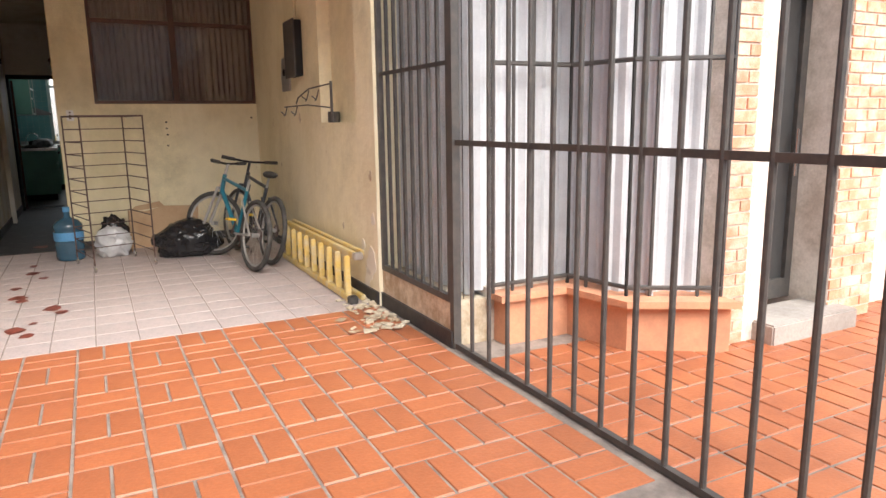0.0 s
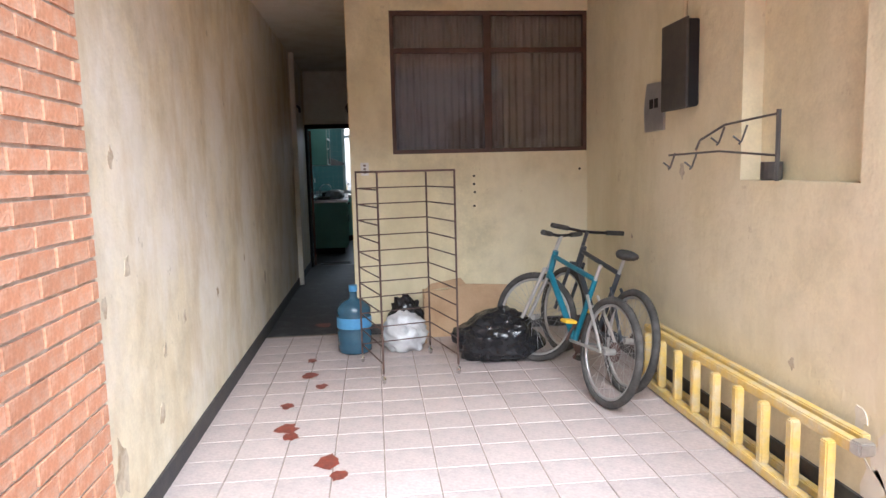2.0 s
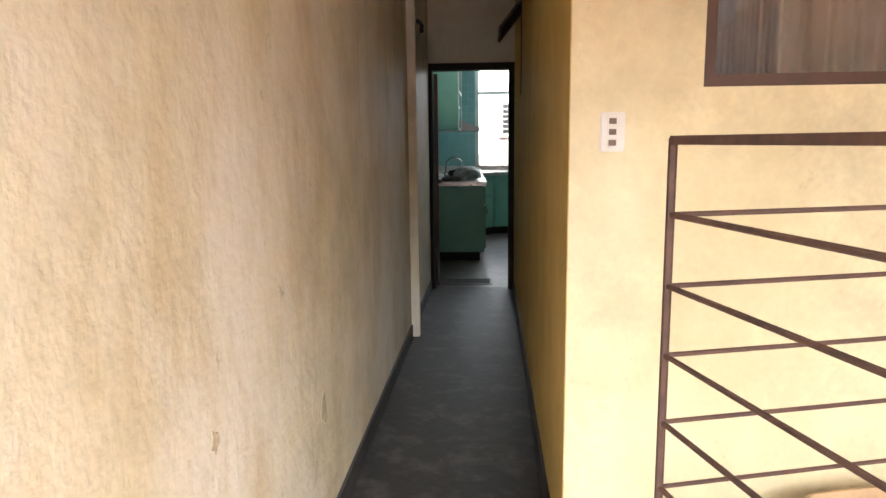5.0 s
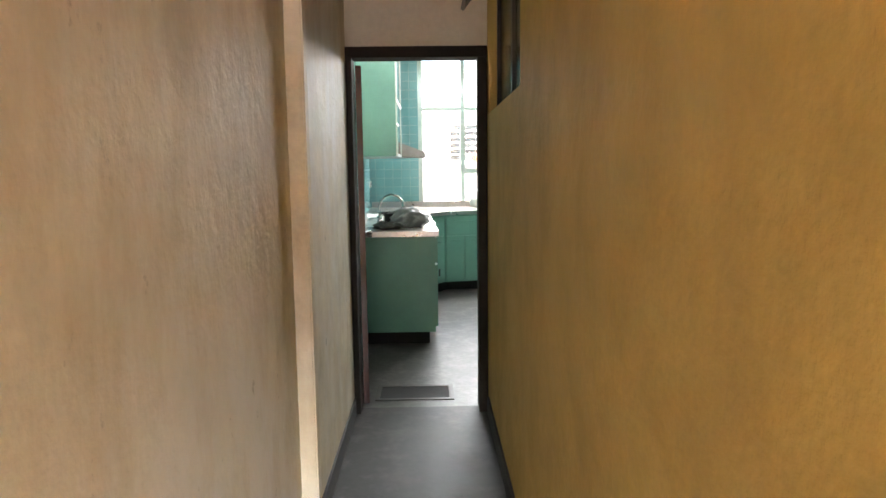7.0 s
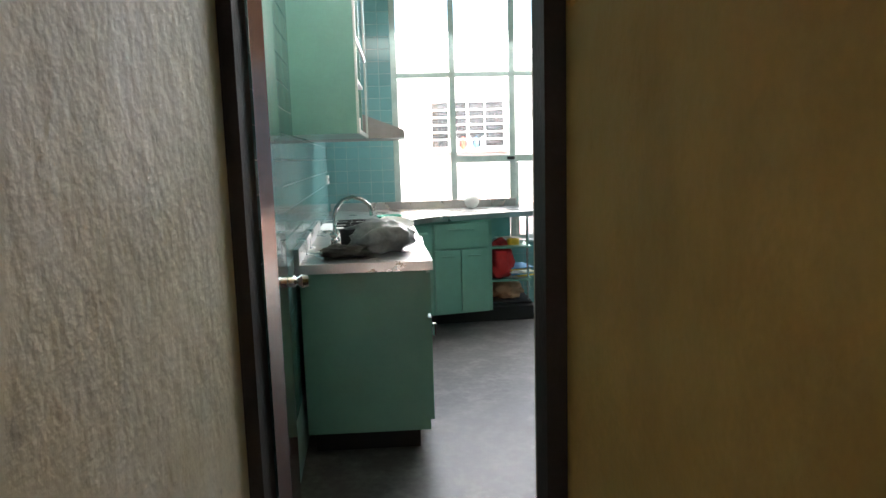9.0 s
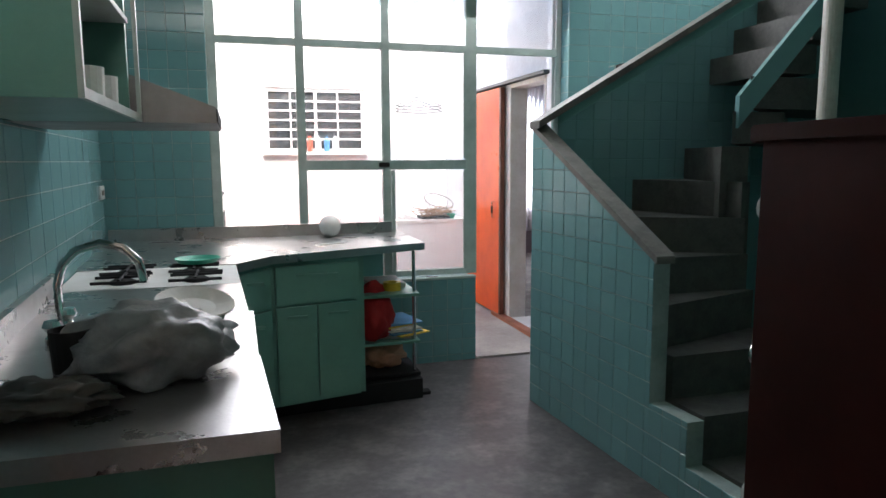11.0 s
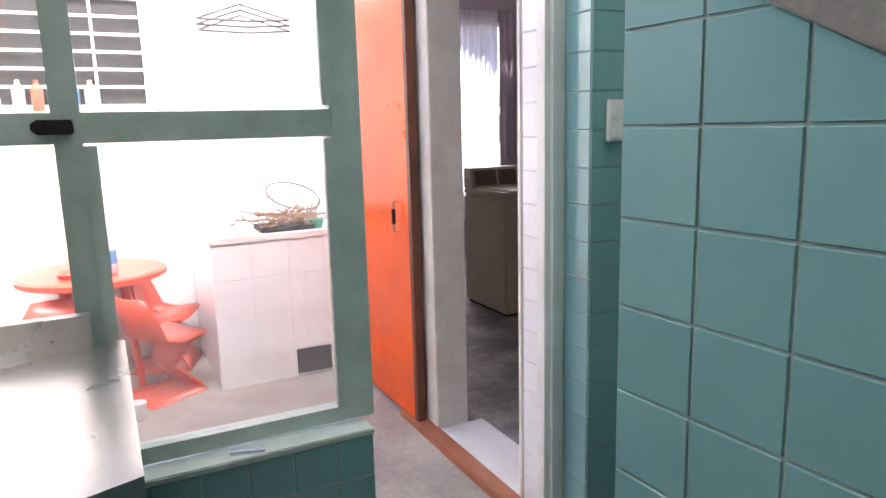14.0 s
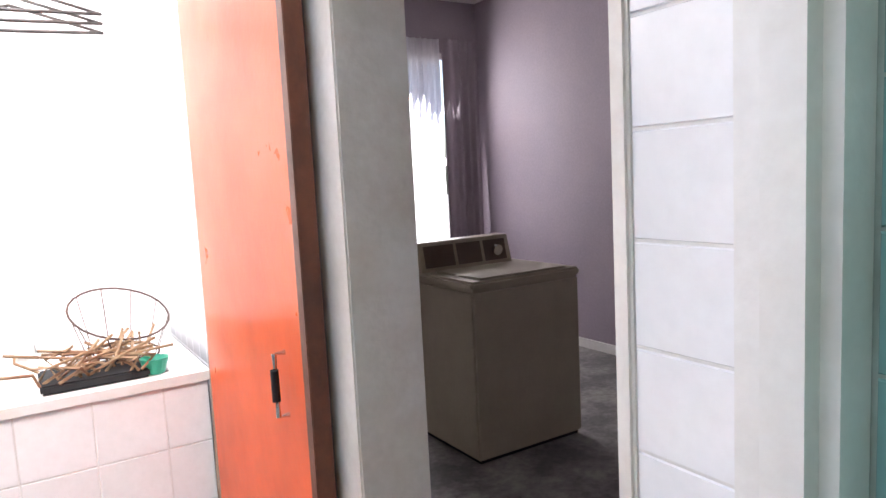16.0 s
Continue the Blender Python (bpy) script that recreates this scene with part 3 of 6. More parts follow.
# barred window beside the carport
bw = structure("window_barred", bmesh.new(), IRON, "tall window with dark iron bars and curtain", "window")
part("frame", boxes(((2.895, 2.93, 0.27), (2.93, 4.0, 0.31)), ((2.895, 3.96, 0.31), (2.93, 4.0, 2.6)), ((2.895, 2.93, 0.31), (2.93, 2.96, 2.6))), IRON, bw)
part("cross_bar", box((2.90, 2.96, 1.64), (2.915, 3.96, 1.665)), IRON, bw)
for k in range(7):
    y = 3.08 + k * 0.125
    part("bar", box((2.90, y - 0.012, 0.31), (2.918, y + 0.012, 2.6)), IRON, bw)
bm = bmesh.new()
vs = [(bm.verts.new((3.06 + 0.015 * math.sin(k * 1.3), 2.96 + k * 0.02, 0.28)), bm.verts.new((3.06 + 0.015 * math.sin(k * 1.3), 2.96 + k * 0.02, 2.6))) for k in range(52)]
for (p, q), (r, s) in zip(vs, vs[1:]):
    bm.faces.new((p, r, s, q))
part("curtain", bm, BAYCURTAIN, bw, "white sheer curtain")
pn = part("pane", box((2.99, 2.94, 0.28), (2.995, 3.99, 2.6)), GLASS, bw)
pn.visible_shadow = False

# carport window
w1 = structure("window_1", bmesh.new(), WINBROWN, "brown steel window with grey pleated curtain", "window")
part("window_frame", boxes(((1.166, 7.775, 1.56), (2.868, 7.82, 1.595)), ((1.166, 7.775, 2.715), (2.868, 7.82, 2.75)), ((1.166, 7.775, 1.595), (1.20, 7.82, 2.715)), ((2.834, 7.775, 1.595), (2.868, 7.82, 2.715))), WINBROWN, w1)
part("mullion", box((1.965, 7.772, 1.595), (2.03, 7.822, 2.715)), WINBROWN, w1)
part("transom", boxes(((1.20, 7.774, 2.405), (1.965, 7.82, 2.445)), ((2.03, 7.774, 2.405), (2.834, 7.82, 2.445))), WINBROWN, w1)
for x0, x1 in ((1.20, 1.965), (2.03, 2.834)):
    for z0, z1 in ((1.595, 2.405), (2.445, 2.715)):
        p = part("pane", box((x0, 7.795, z0), (x1, 7.80, z1)), GLASS, w1)
        p.visible_shadow = False
part("curtain", curtain_mesh(1.17, 2.86, 1.5, 2.8, 7.89, 0.022, 26, 3), CURTAIN, w1, "grey pleated curtain")

# corridor vent window, tilted open
v = structure("window_vent", bmesh.new(), IRON, "small dark steel vent window tilted open", "window")
part("frame", boxes(((0.85, 10.83, 1.75), (0.89, 12.19, 1.79)), ((0.85, 10.83, 2.51), (0.89, 12.19, 2.55)), ((0.85, 10.83, 1.79), (0.89, 10.87, 2.51)), ((0.85, 12.15, 1.79), (0.89, 12.19, 2.51)), ((0.85, 11.48, 1.79), (0.89, 11.52, 2.51))), IRON, v)
part("pane", boxes(((0.865, 10.87, 1.79), (0.872, 11.48, 2.51)), ((0.865, 11.52, 1.79), (0.872, 12.15, 2.51))), FROST, v)
part("flap", slab([(0.64, 2.28), (0.83, 2.52), (0.845, 2.51), (0.655, 2.27)], "y", 11.2, 12.0), IRON, v)

# kitchen door
DOORGLOSS = mat("dark_glossy_door_paint", (0.10, 0.035, 0.028), 0.14, (0.06, 0.025, 0.02), 4, bump=0.04, bump_scale=12, gloss=0.6)
d1 = structure("door_1", bmesh.new(), REDWOOD, "worn door standing open, white above dark", "door")
part("door_frame", boxes(((0.0, 12.22, 0), (0.035, 12.36, 2.10)), ((0.745, 12.22, 0), (0.797, 12.36, 2.07)), ((0.0, 12.215, 2.07), (0.797, 12.36, 2.13))), DARKWOOD, d1)
leaf = part("leaf", box((0, 0, 0.01), (0.70, 0.035, 2.05), 0.003), DOORGLOSS, d1, "dark glossy door leaf")
leaf.matrix_basis = pose(0.075, 12.37, 0, 0, 0, 98)
kn = part("latch", lathe([(0.02, 0), (0.02, 0.02), (0.012, 0.03), (0.026, 0.05), (0.02, 0.07)], 12), CHROME, leaf)
kn.matrix_basis = pose(0.64, -0.002, 1.0, 90, 0, 0)

# kitchen shell; its west side runs a little out of square
KW0, KW1 = Vector((-0.035, 12.4, 0)), Vector((-0.305, 17.1, 0))
kdir = (KW1 - KW0).normalized()
wk = structure("wall_kitchen_west", prism([(-0.6, 12.4), (KW0.x, 12.4), (KW1.x, 17.1), (-0.6, 17.1)], 0, 3.3), TEALGROUT, "teal tiled kitchen wall", "wall")
structure("ceiling_kitchen", boxes(((-0.6, 12.235, 3.3), (2.95, 17.25, 3.42)), ((2.95, 12.235, 3.3), (4.4, 15.3, 3.42))), WHITEWALL, "pale kitchen ceiling", "ceiling")
structure("wall_kitchen_east", box((4.15, 12.4, 0), (4.4, 17.1, 5.2)), TEALPAINT, "teal painted wall behind the stairs", "wall")
pier = structure("wall_window_pier", box((-0.6, 17.02, 0), (0.325, 17.25, 3.3)), TEALGROUT, "teal tiled pier beside the kitchen window", "wall")
low = structure("wall_under_window", box((0.325, 17.03, 0), (2.075, 17.25, 0.595)), TEALGROUT, "low teal tiled wall under the window", "wall")
wsw = structure("wall_switch", boxes(((2.78, 17.03, 0), (4.15, 17.25, 3.3)), ((3.1, 16.95, 0), (3.25, 17.03, 2.1)), ((2.95, 17.03, 3.3), (4.15, 17.25, 5.2))), TEALGROUT, "teal tiled wall by the patio door", "wall")
structure("wall_stairwell", boxes(((2.85, 15.3, 3.42), (2.95, 17.25, 5.2)), ((2.95, 15.2, 3.42), (4.15, 15.3, 5.2))), WHITE, "white stairwell walls above", "wall")
structure("window_head", box((0.325, 17.06, 3.0), (2.78, 17.25, 3.3)), TEALPAINT, "teal band over the kitchen window", "wall")
sd = structure("door_2", boxes(((3.115, 16.14, 0), (3.17, 16.24, 2.1)), ((3.115, 16.85, 0), (3.17, 16.95, 2.1)), ((3.115, 16.24, 2.02), (3.17, 16.85, 2.1))), DARKWOOD, "dark brown wooden door under the stairs", "door")
part("leaf", box((3.14, 16.245, 0.01), (3.17, 16.845, 2.015)), DARKWOOD, sd)

# kitchen window and door frame to the patio
kw = structure("window_2", bmesh.new(), FRAMEPAINT, "tall grey-green steel window onto the patio", "window")
Y0, Y1 = 17.09, 17.14
for x in (0.325, 0.865, 1.43, 2.025):
    part("mullion", box((x, Y0, 0.62 if x > 1 else 0.93), (x + (0.055 if x < 2 else 0.08), Y1, 3.0), 0.004), FRAMEPAINT, kw)
part("transom", boxes(((0.38, Y0 + 0.003, 2.165), (0.865, Y1 - 0.003, 2.21)), ((0.92, Y0 + 0.003, 2.165), (1.43, Y1 - 0.003, 2.21)), ((1.485, Y0 + 0.003, 2.165), (2.025, Y1 - 0.003, 2.21)), ((2.08, Y0 + 0.003, 2.165), (2.72, Y1 - 0.003, 2.21))), FRAMEPAINT, kw)
part("middle_rail", boxes(((0.92, Y0 + 0.003, 1.365), (1.43, Y1 - 0.003, 1.43)), ((1.485, Y0 + 0.003, 1.365), (2.025, Y1 - 0.003, 1.43))), FRAMEPAINT, kw)
part("bottom_rail", boxes(((0.38, Y0 + 0.003, 0.93), (0.865, Y1 - 0.003, 0.99)), ((0.92, Y0 + 0.003, 0.93), (1.43, Y1 - 0.003, 0.99)), ((1.485, Y0 + 0.003, 0.62), (2.025, Y1 - 0.003, 0.66))), FRAMEPAINT, kw)
part("lower_panel", box((0.325, Y0, 0.6), (1.42, Y1, 0.93)), TEALPAINT, kw)
part("door_post", boxes(((2.735, 17.15, 0), (2.778, 17.235, 3.0)), ((2.715, 17.165, 0), (2.735, 17.20, 3.0))), WHITE, kw, "white steel door post")
part("sash_edge", boxes(((2.003, 17.075, 0.66), (2.025, 17.09, 1.36)), ((2.003, 17.075, 1.44), (2.025, 17.09, 2.16)), ((1.485, 17.075, 0.66), (1.51, 17.09, 1.36))), FRAMEPAINT, kw)
for x0, x1 in ((0.38, 0.865), (0.92, 1.43), (1.485, 2.025), (2.08, 2.72)):
    p = part("pane", box((x0, 17.112, 2.21), (x1, 17.116, 3.0)), DUSTY, kw)
    p.visible_shadow = False
for x0, x1, z0, z1 in ((0.38, 0.865, 0.99, 2.165), (0.92, 1.43, 0.99, 1.365), (0.92, 1.43, 1.43, 2.165), (1.485, 2.025, 0.66, 1.365), (1.485, 2.025, 1.43, 2.165)):
    p = part("pane", box((x0, 17.112, z0), (x1, 17.116, z1)), DUSTY, kw)
    p.visible_shadow = False
part("latch", boxes(((1.40, 17.06, 1.385), (1.47, 17.09, 1.415)), ((1.395, 17.04, 1.39), (1.415, 17.06, 1.41)), bevel=0.003), DARKWOOD, kw)
part("handle", tube(bmesh.new(), (1.72, 17.06, 0.615), (1.80, 17.04, 0.612), 0.008), CHROME, kw)
structure("window_sill", box((1.42, 17.025, 0.595), (2.08, 17.10, 0.612), 0.003), FRAMEPAINT, "pale green tiled window sill", "sill")
structure("threshold", box((2.09, 17.03, -0.01), (2.76, 17.22, 0.012)), CONCRETE, "worn concrete door threshold", "threshold")

# patio
pb = structure("wall_patio_back", boxes(((-0.6, 20.0, -0.05), (0.78, 20.2, 3.1)), ((0.78, 20.0, -0.05), (1.85, 20.2, 1.52)), ((0.78, 20.0, 2.2), (1.85, 20.2, 3.1)), ((1.85, 20.0, -0.05), (2.775, 20.2, 3.1))), WHITE, "white patio wall with a barred window", "wall")
structure("wall_patio_west", box((-0.75, 17.25, -0.05), (-0.6, 20.2, 3.1)), WHITE, "white patio wall", "wall")
plw = structure("wall_laundry", boxes(((2.775, 18.20, -0.05), (2.915, 20.2, 3.1)), ((2.775, 17.25, -0.05), (2.915, 17.375, 3.1)), ((2.775, 17.375, 2.08), (2.915, 18.20, 3.1))), WHITEGROUT, "white tiled wall round the laundry doorway", "wall")
structure("door_frame_laundry", boxes(((2.768, 18.07, 0), (2.925, 18.20, 2.08)), ((2.768, 17.375, 0), (2.925, 17.40, 2.08)), ((2.768, 17.40, 2.04), (2.925, 18.07, 2.08)), bevel=0.004), BONE, "bone painted door frame, chipped at foot", "door frame")
structure("step_laundry", box((2.70, 17.28, -0.02), (2.775, 18.35, 0.03), 0.004), TERRA, "worn terracotta threshold step", "step")
structure("sill_laundry", box((2.775, 17.40, -0.02), (3.0, 18.07, 0.02)), WHITE, "pale cement threshold", "threshold")
structure("wall_laundry_room", boxes(((5.98, 17.1, 0), (6.2, 22.4, 2.95)), ((2.9, 22.1, 0), (4.4, 22.3, 2.95)), ((5.75, 22.1, 0), (5.98, 22.3, 2.95)), ((4.4, 22.1, 0), (5.75, 22.3, 0.7)), ((4.4, 22.1, 2.5), (5.75, 22.3, 2.95)), ((2.86, 20.2, 0), (2.96, 22.3, 2.95)), ((2.92, 17.26, 0), (6.46, 17.37, 2.95))), MAUVE, "mauve painted laundry walls", "wall")
structure("ceiling_laundry", box((2.92, 17.26, 2.95), (6.2, 22.4, 3.05)), WHITE, "white laundry ceiling", "ceiling")
structure("baseboard_7", box((5.96, 17.4, 0), (5.98, 22.1, 0.07)), WHITE, "white skirting", "skirting")
lw = structure("window_3", boxes(((4.4, 22.15, 0.7), (5.75, 22.2, 0.75)), ((4.4, 22.15, 2.45), (5.75, 22.2, 2.5)), ((4.4, 22.14, 1.50), (5.75, 22.19, 1.57)), ((5.3, 22.15, 0.75), (5.35, 22.2, 2.45))), WHITE, "laundry window behind a sheer curtain", "window")
part("curtain", curtain_mesh(4.3, 5.55, 0.35, 2.6, 22.05, 0.03, 20, 7), SHEER, lw, "white sheer curtain")
part("side_curtain", curtain_mesh(5.55, 5.9, 0.3, 2.6, 22.02, 0.03, 4, 9), MAUVE, lw, "dark mauve curtain")

od = structure("door_3", bmesh.new(), ORANGE, "varnished orange sliding door, pushed open", "door")
part("leaf", box((2.715, 18.20, 0.02), (2.75, 19.05, 2.06), 0.003), ORANGE, od)
part("edge", box((2.712, 18.165, 0.02), (2.753, 18.20, 2.06), 0.002), REDWOOD, od, "red-brown door edge")
part("track", box((2.71, 17.3, 2.075), (2.775, 19.1, 2.10)), IRON, od, "dark sliding track")
hb = bmesh.new()
line_tube(hb, [(2.714, 18.31, 1.05), (2.69, 18.31, 1.05), (2.69, 18.31, 0.91), (2.714, 18.31, 0.91)], 0.006)
hd = part("door_handle", hb, CHROME, od)
part("grip", tube(bmesh.new(), (2.688, 18.31, 0.945), (2.688, 18.31, 1.015), 0.009), BLACKMATTE, hd)

# stairs: two straight steps, winders round the newel, then a flight to the east
P = (2.90, 15.36)
SKEW = 0.06  # the half wall runs out of square like the west side


def skew(x, y):
    return x + SKEW * (16.13 - y)


def skewed(bm):
    for v in bm.verts:
        v.co.x = skew(v.co.x, v.co.y)
    return bm


stairs = structure("stairs", bmesh.new(), GREYSTONE, "steep grey terrazzo stairs with winding steps", "stairs")
WY = 16.035
steps = [
    ([(2.217, 14.45), (3.22, 14.45), (3.22, 14.77), (2.217, 14.77)], 0.19),
    ([(2.217, 14.77), (3.2, 14.77), (3.2, 14.98), (3.12, 15.2), (2.217, 15.0)], 0.38),
    ([(2.22, 14.98), (3.07, 14.99), (3.02, 15.25), P, (2.22, 15.16)], 0.575),
    ([(2.22, 15.10), (2.95, 15.30), P, (2.22, 15.42)], 0.77),
    ([(2.22, 15.35), (2.93, 15.33), P, (2.22, 15.76)], 0.95),
    ([(2.22, 15.74), (2.92, 15.35), P, (2.75, WY), (2.22, WY)], 1.13),
    ([(2.70, WY), (2.90, 15.36), (3.0, 15.42), (3.1, WY)], 1.31),
    ([(3.05, WY), (2.83, 15.44), (3.0, 15.44), (3.5, WY)], 1.49),
    ([(3.45, WY), (2.88, 15.43), (3.2, 15.43), (3.8, WY)], 1.665),
    ([(3.7, WY), (2.97, 15.42), (3.4, 15.42), (4.14, WY)], 1.84),
]
for poly, z in steps:
    poly = [(skew(x, y) - 0.03, y) if x < 2.23 else (x, y) for x, y in poly]
    part("step", prism(poly, 0 if z < 1.2 else z - (0.4 if z < 1.5 else 0.16), z), GREYSTONE, stairs)
for k in range(5):
    x, z = 3.2 + 0.16 * k, 2.015 + 0.175 * k
    part("step", box((x, 15.442, z - 0.15), (min(x + 0.2, 4.14), WY, z - 0.001 * k), 0.004), GREYSTONE, stairs)
part("stringer", slab([(2.90, 1.58), (4.15, 2.95), (4.15, 3.10), (2.90, 1.74)], "y", 15.41, 15.44), TEALTILE, stairs, "pale teal tiled stringer")
hw = structure("wall_stair", skewed(slab([(14.45, 0), (16.13, 0), (16.13, 1.60), (15.01, 0.997), (15.01, 0.365), (14.765, 0.365), (14.765, 0.175), (14.45, 0.175)], "x", 2.102, 2.18)), TEALGROUT, "teal tiled half wall beside the stairs", "half wall")
hw2 = structure("wall_stair_back", slab([(2.215, 0), (4.15, 0), (4.15, 2.795), (2.215, 1.67)], "y", 16.04, 16.13), TEALPAINT, "teal half wall along the upper flight", "half wall")
structure("wall_stair_cap", skewed(slab([(14.985, 0.985), (16.15, 1.612), (16.15, 1.645), (14.985, 1.018)], "x", 2.092, 2.185)), COPING, "grey stone coping of the half wall", "coping")
structure("wall_stair_cap_back", slab([(2.09, 1.60), (4.15, 2.80), (4.15, 2.835), (2.09, 1.642)], "y", 16.02, 16.145), COPING, "grey stone coping of the half wall", "coping")
structure("stair_pole", tube(bmesh.new(), (3.09, 15.06, 0.41), (3.09, 15.06, 3.3), 0.042, seg=20), PIPEWHITE, "off-white painted steel pole", "pole")

# ---- things: carport ----
def rack():
    r = root("bakery_rack", "tall rusty wire rack on small castors", "rack", pose(1.20, 6.68, 0, 0, 0, 15))
    w, d, h = 0.27, 0.29, 1.42
    for x in (-w, w):
        for y in (-d, d):
            part("post", tube(bmesh.new(), (x, y, 0.07), (x, y, h), 0.007, seg=6), RUST, r)
            c = part("castor", torus(bmesh.new(), pose(0, 0, 0, 0, 90, 0), 0.018, 0.012, 14, 6), CHROME, r, "small chrome castor")
            c.location = (x, y, 0.03)
            part("fork", tube(bmesh.new(), (0, 0, 0), (0, 0, 0.045), 0.006, seg=6), CHROME, c)
    part("top_frame", boxes(((-w, -d - 0.006, h - 0.01), (w, -d + 0.006, h + 0.004)), ((-w, d - 0.006, h - 0.01), (w, d + 0.006, h + 0.004)), ((-w - 0.006, -d, h - 0.01), (-w + 0.006, d, h + 0.004)), ((w - 0.006, -d, h - 0.01), (w + 0.006, d, h + 0.004))), RUST, r)
    for k in range(11):
        z = 0.14 + k * 0.116
        part("side_runner", tubes([((-w, -d, z), (-w, d, z))], 0.005, 6), RUST, r)
        part("side_runner", tubes([((w, -d, z), (w, d, z))], 0.005, 6), RUST, r)
        part("back_rod", tubes([((-w, d, z), (w, d, z))], 0.0045, 6), RUST, r)


def water_jug(m, label):
    r = root("water_jug", label, "water jug", m)
    b = part("bottle", lathe([(0.115, 0), (0.132, 0.015), (0.135, 0.06), (0.128, 0.075), (0.135, 0.09), (0.135, 0.17), (0.127, 0.185), (0.135, 0.20), (0.135, 0.29), (0.127, 0.305), (0.135, 0.32), (0.132, 0.36), (0.10, 0.40), (0.045, 0.425), (0.03, 0.44), (0.03, 0.49)], 28), BLUEJUG, r, smooth=True)
    part("cap", lathe([(0.032, 0.485), (0.034, 0.50), (0.033, 0.535), (0.0, 0.54)], 16), LABELBLUE, b, "blue cap")
    bm = lathe([(0.1365, 0.205), (0.137, 0.21), (0.137, 0.285), (0.1365, 0.288)], 28)
    part("label", bm, LABELBLUE, b, "torn blue and white label")


def wheel(parent, name, m, rim_mat):
    w = part(name, torus(bmesh.new(), Matrix.Identity(4), 0.305, 0.024, 40, 8), RUBBER, parent, "black knobbly tyre", True)
    w.matrix_basis = m
    part("rim", torus(bmesh.new(), Matrix.Identity(4), 0.277, 0.011, 40, 6), rim_mat, w, "silver rim", True)
    bm = bmesh.new()
    tube(bm, (0, 0, -0.04), (0, 0, 0.04), 0.02)
    part("hub", bm, SILVER, w)
    bm = bmesh.new()
    for k in range(28):
        a = 2 * math.pi * k / 28
        s = 0.03 if k % 2 else -0.03
        tube(bm, (0.02 * math.cos(a + 0.5), 0.02 * math.sin(a + 0.5), s), (0.27 * math.cos(a), 0.27 * math.sin(a), 0), 0.0012, seg=4)
    part("spokes", bm, SILVER, w)
    return w


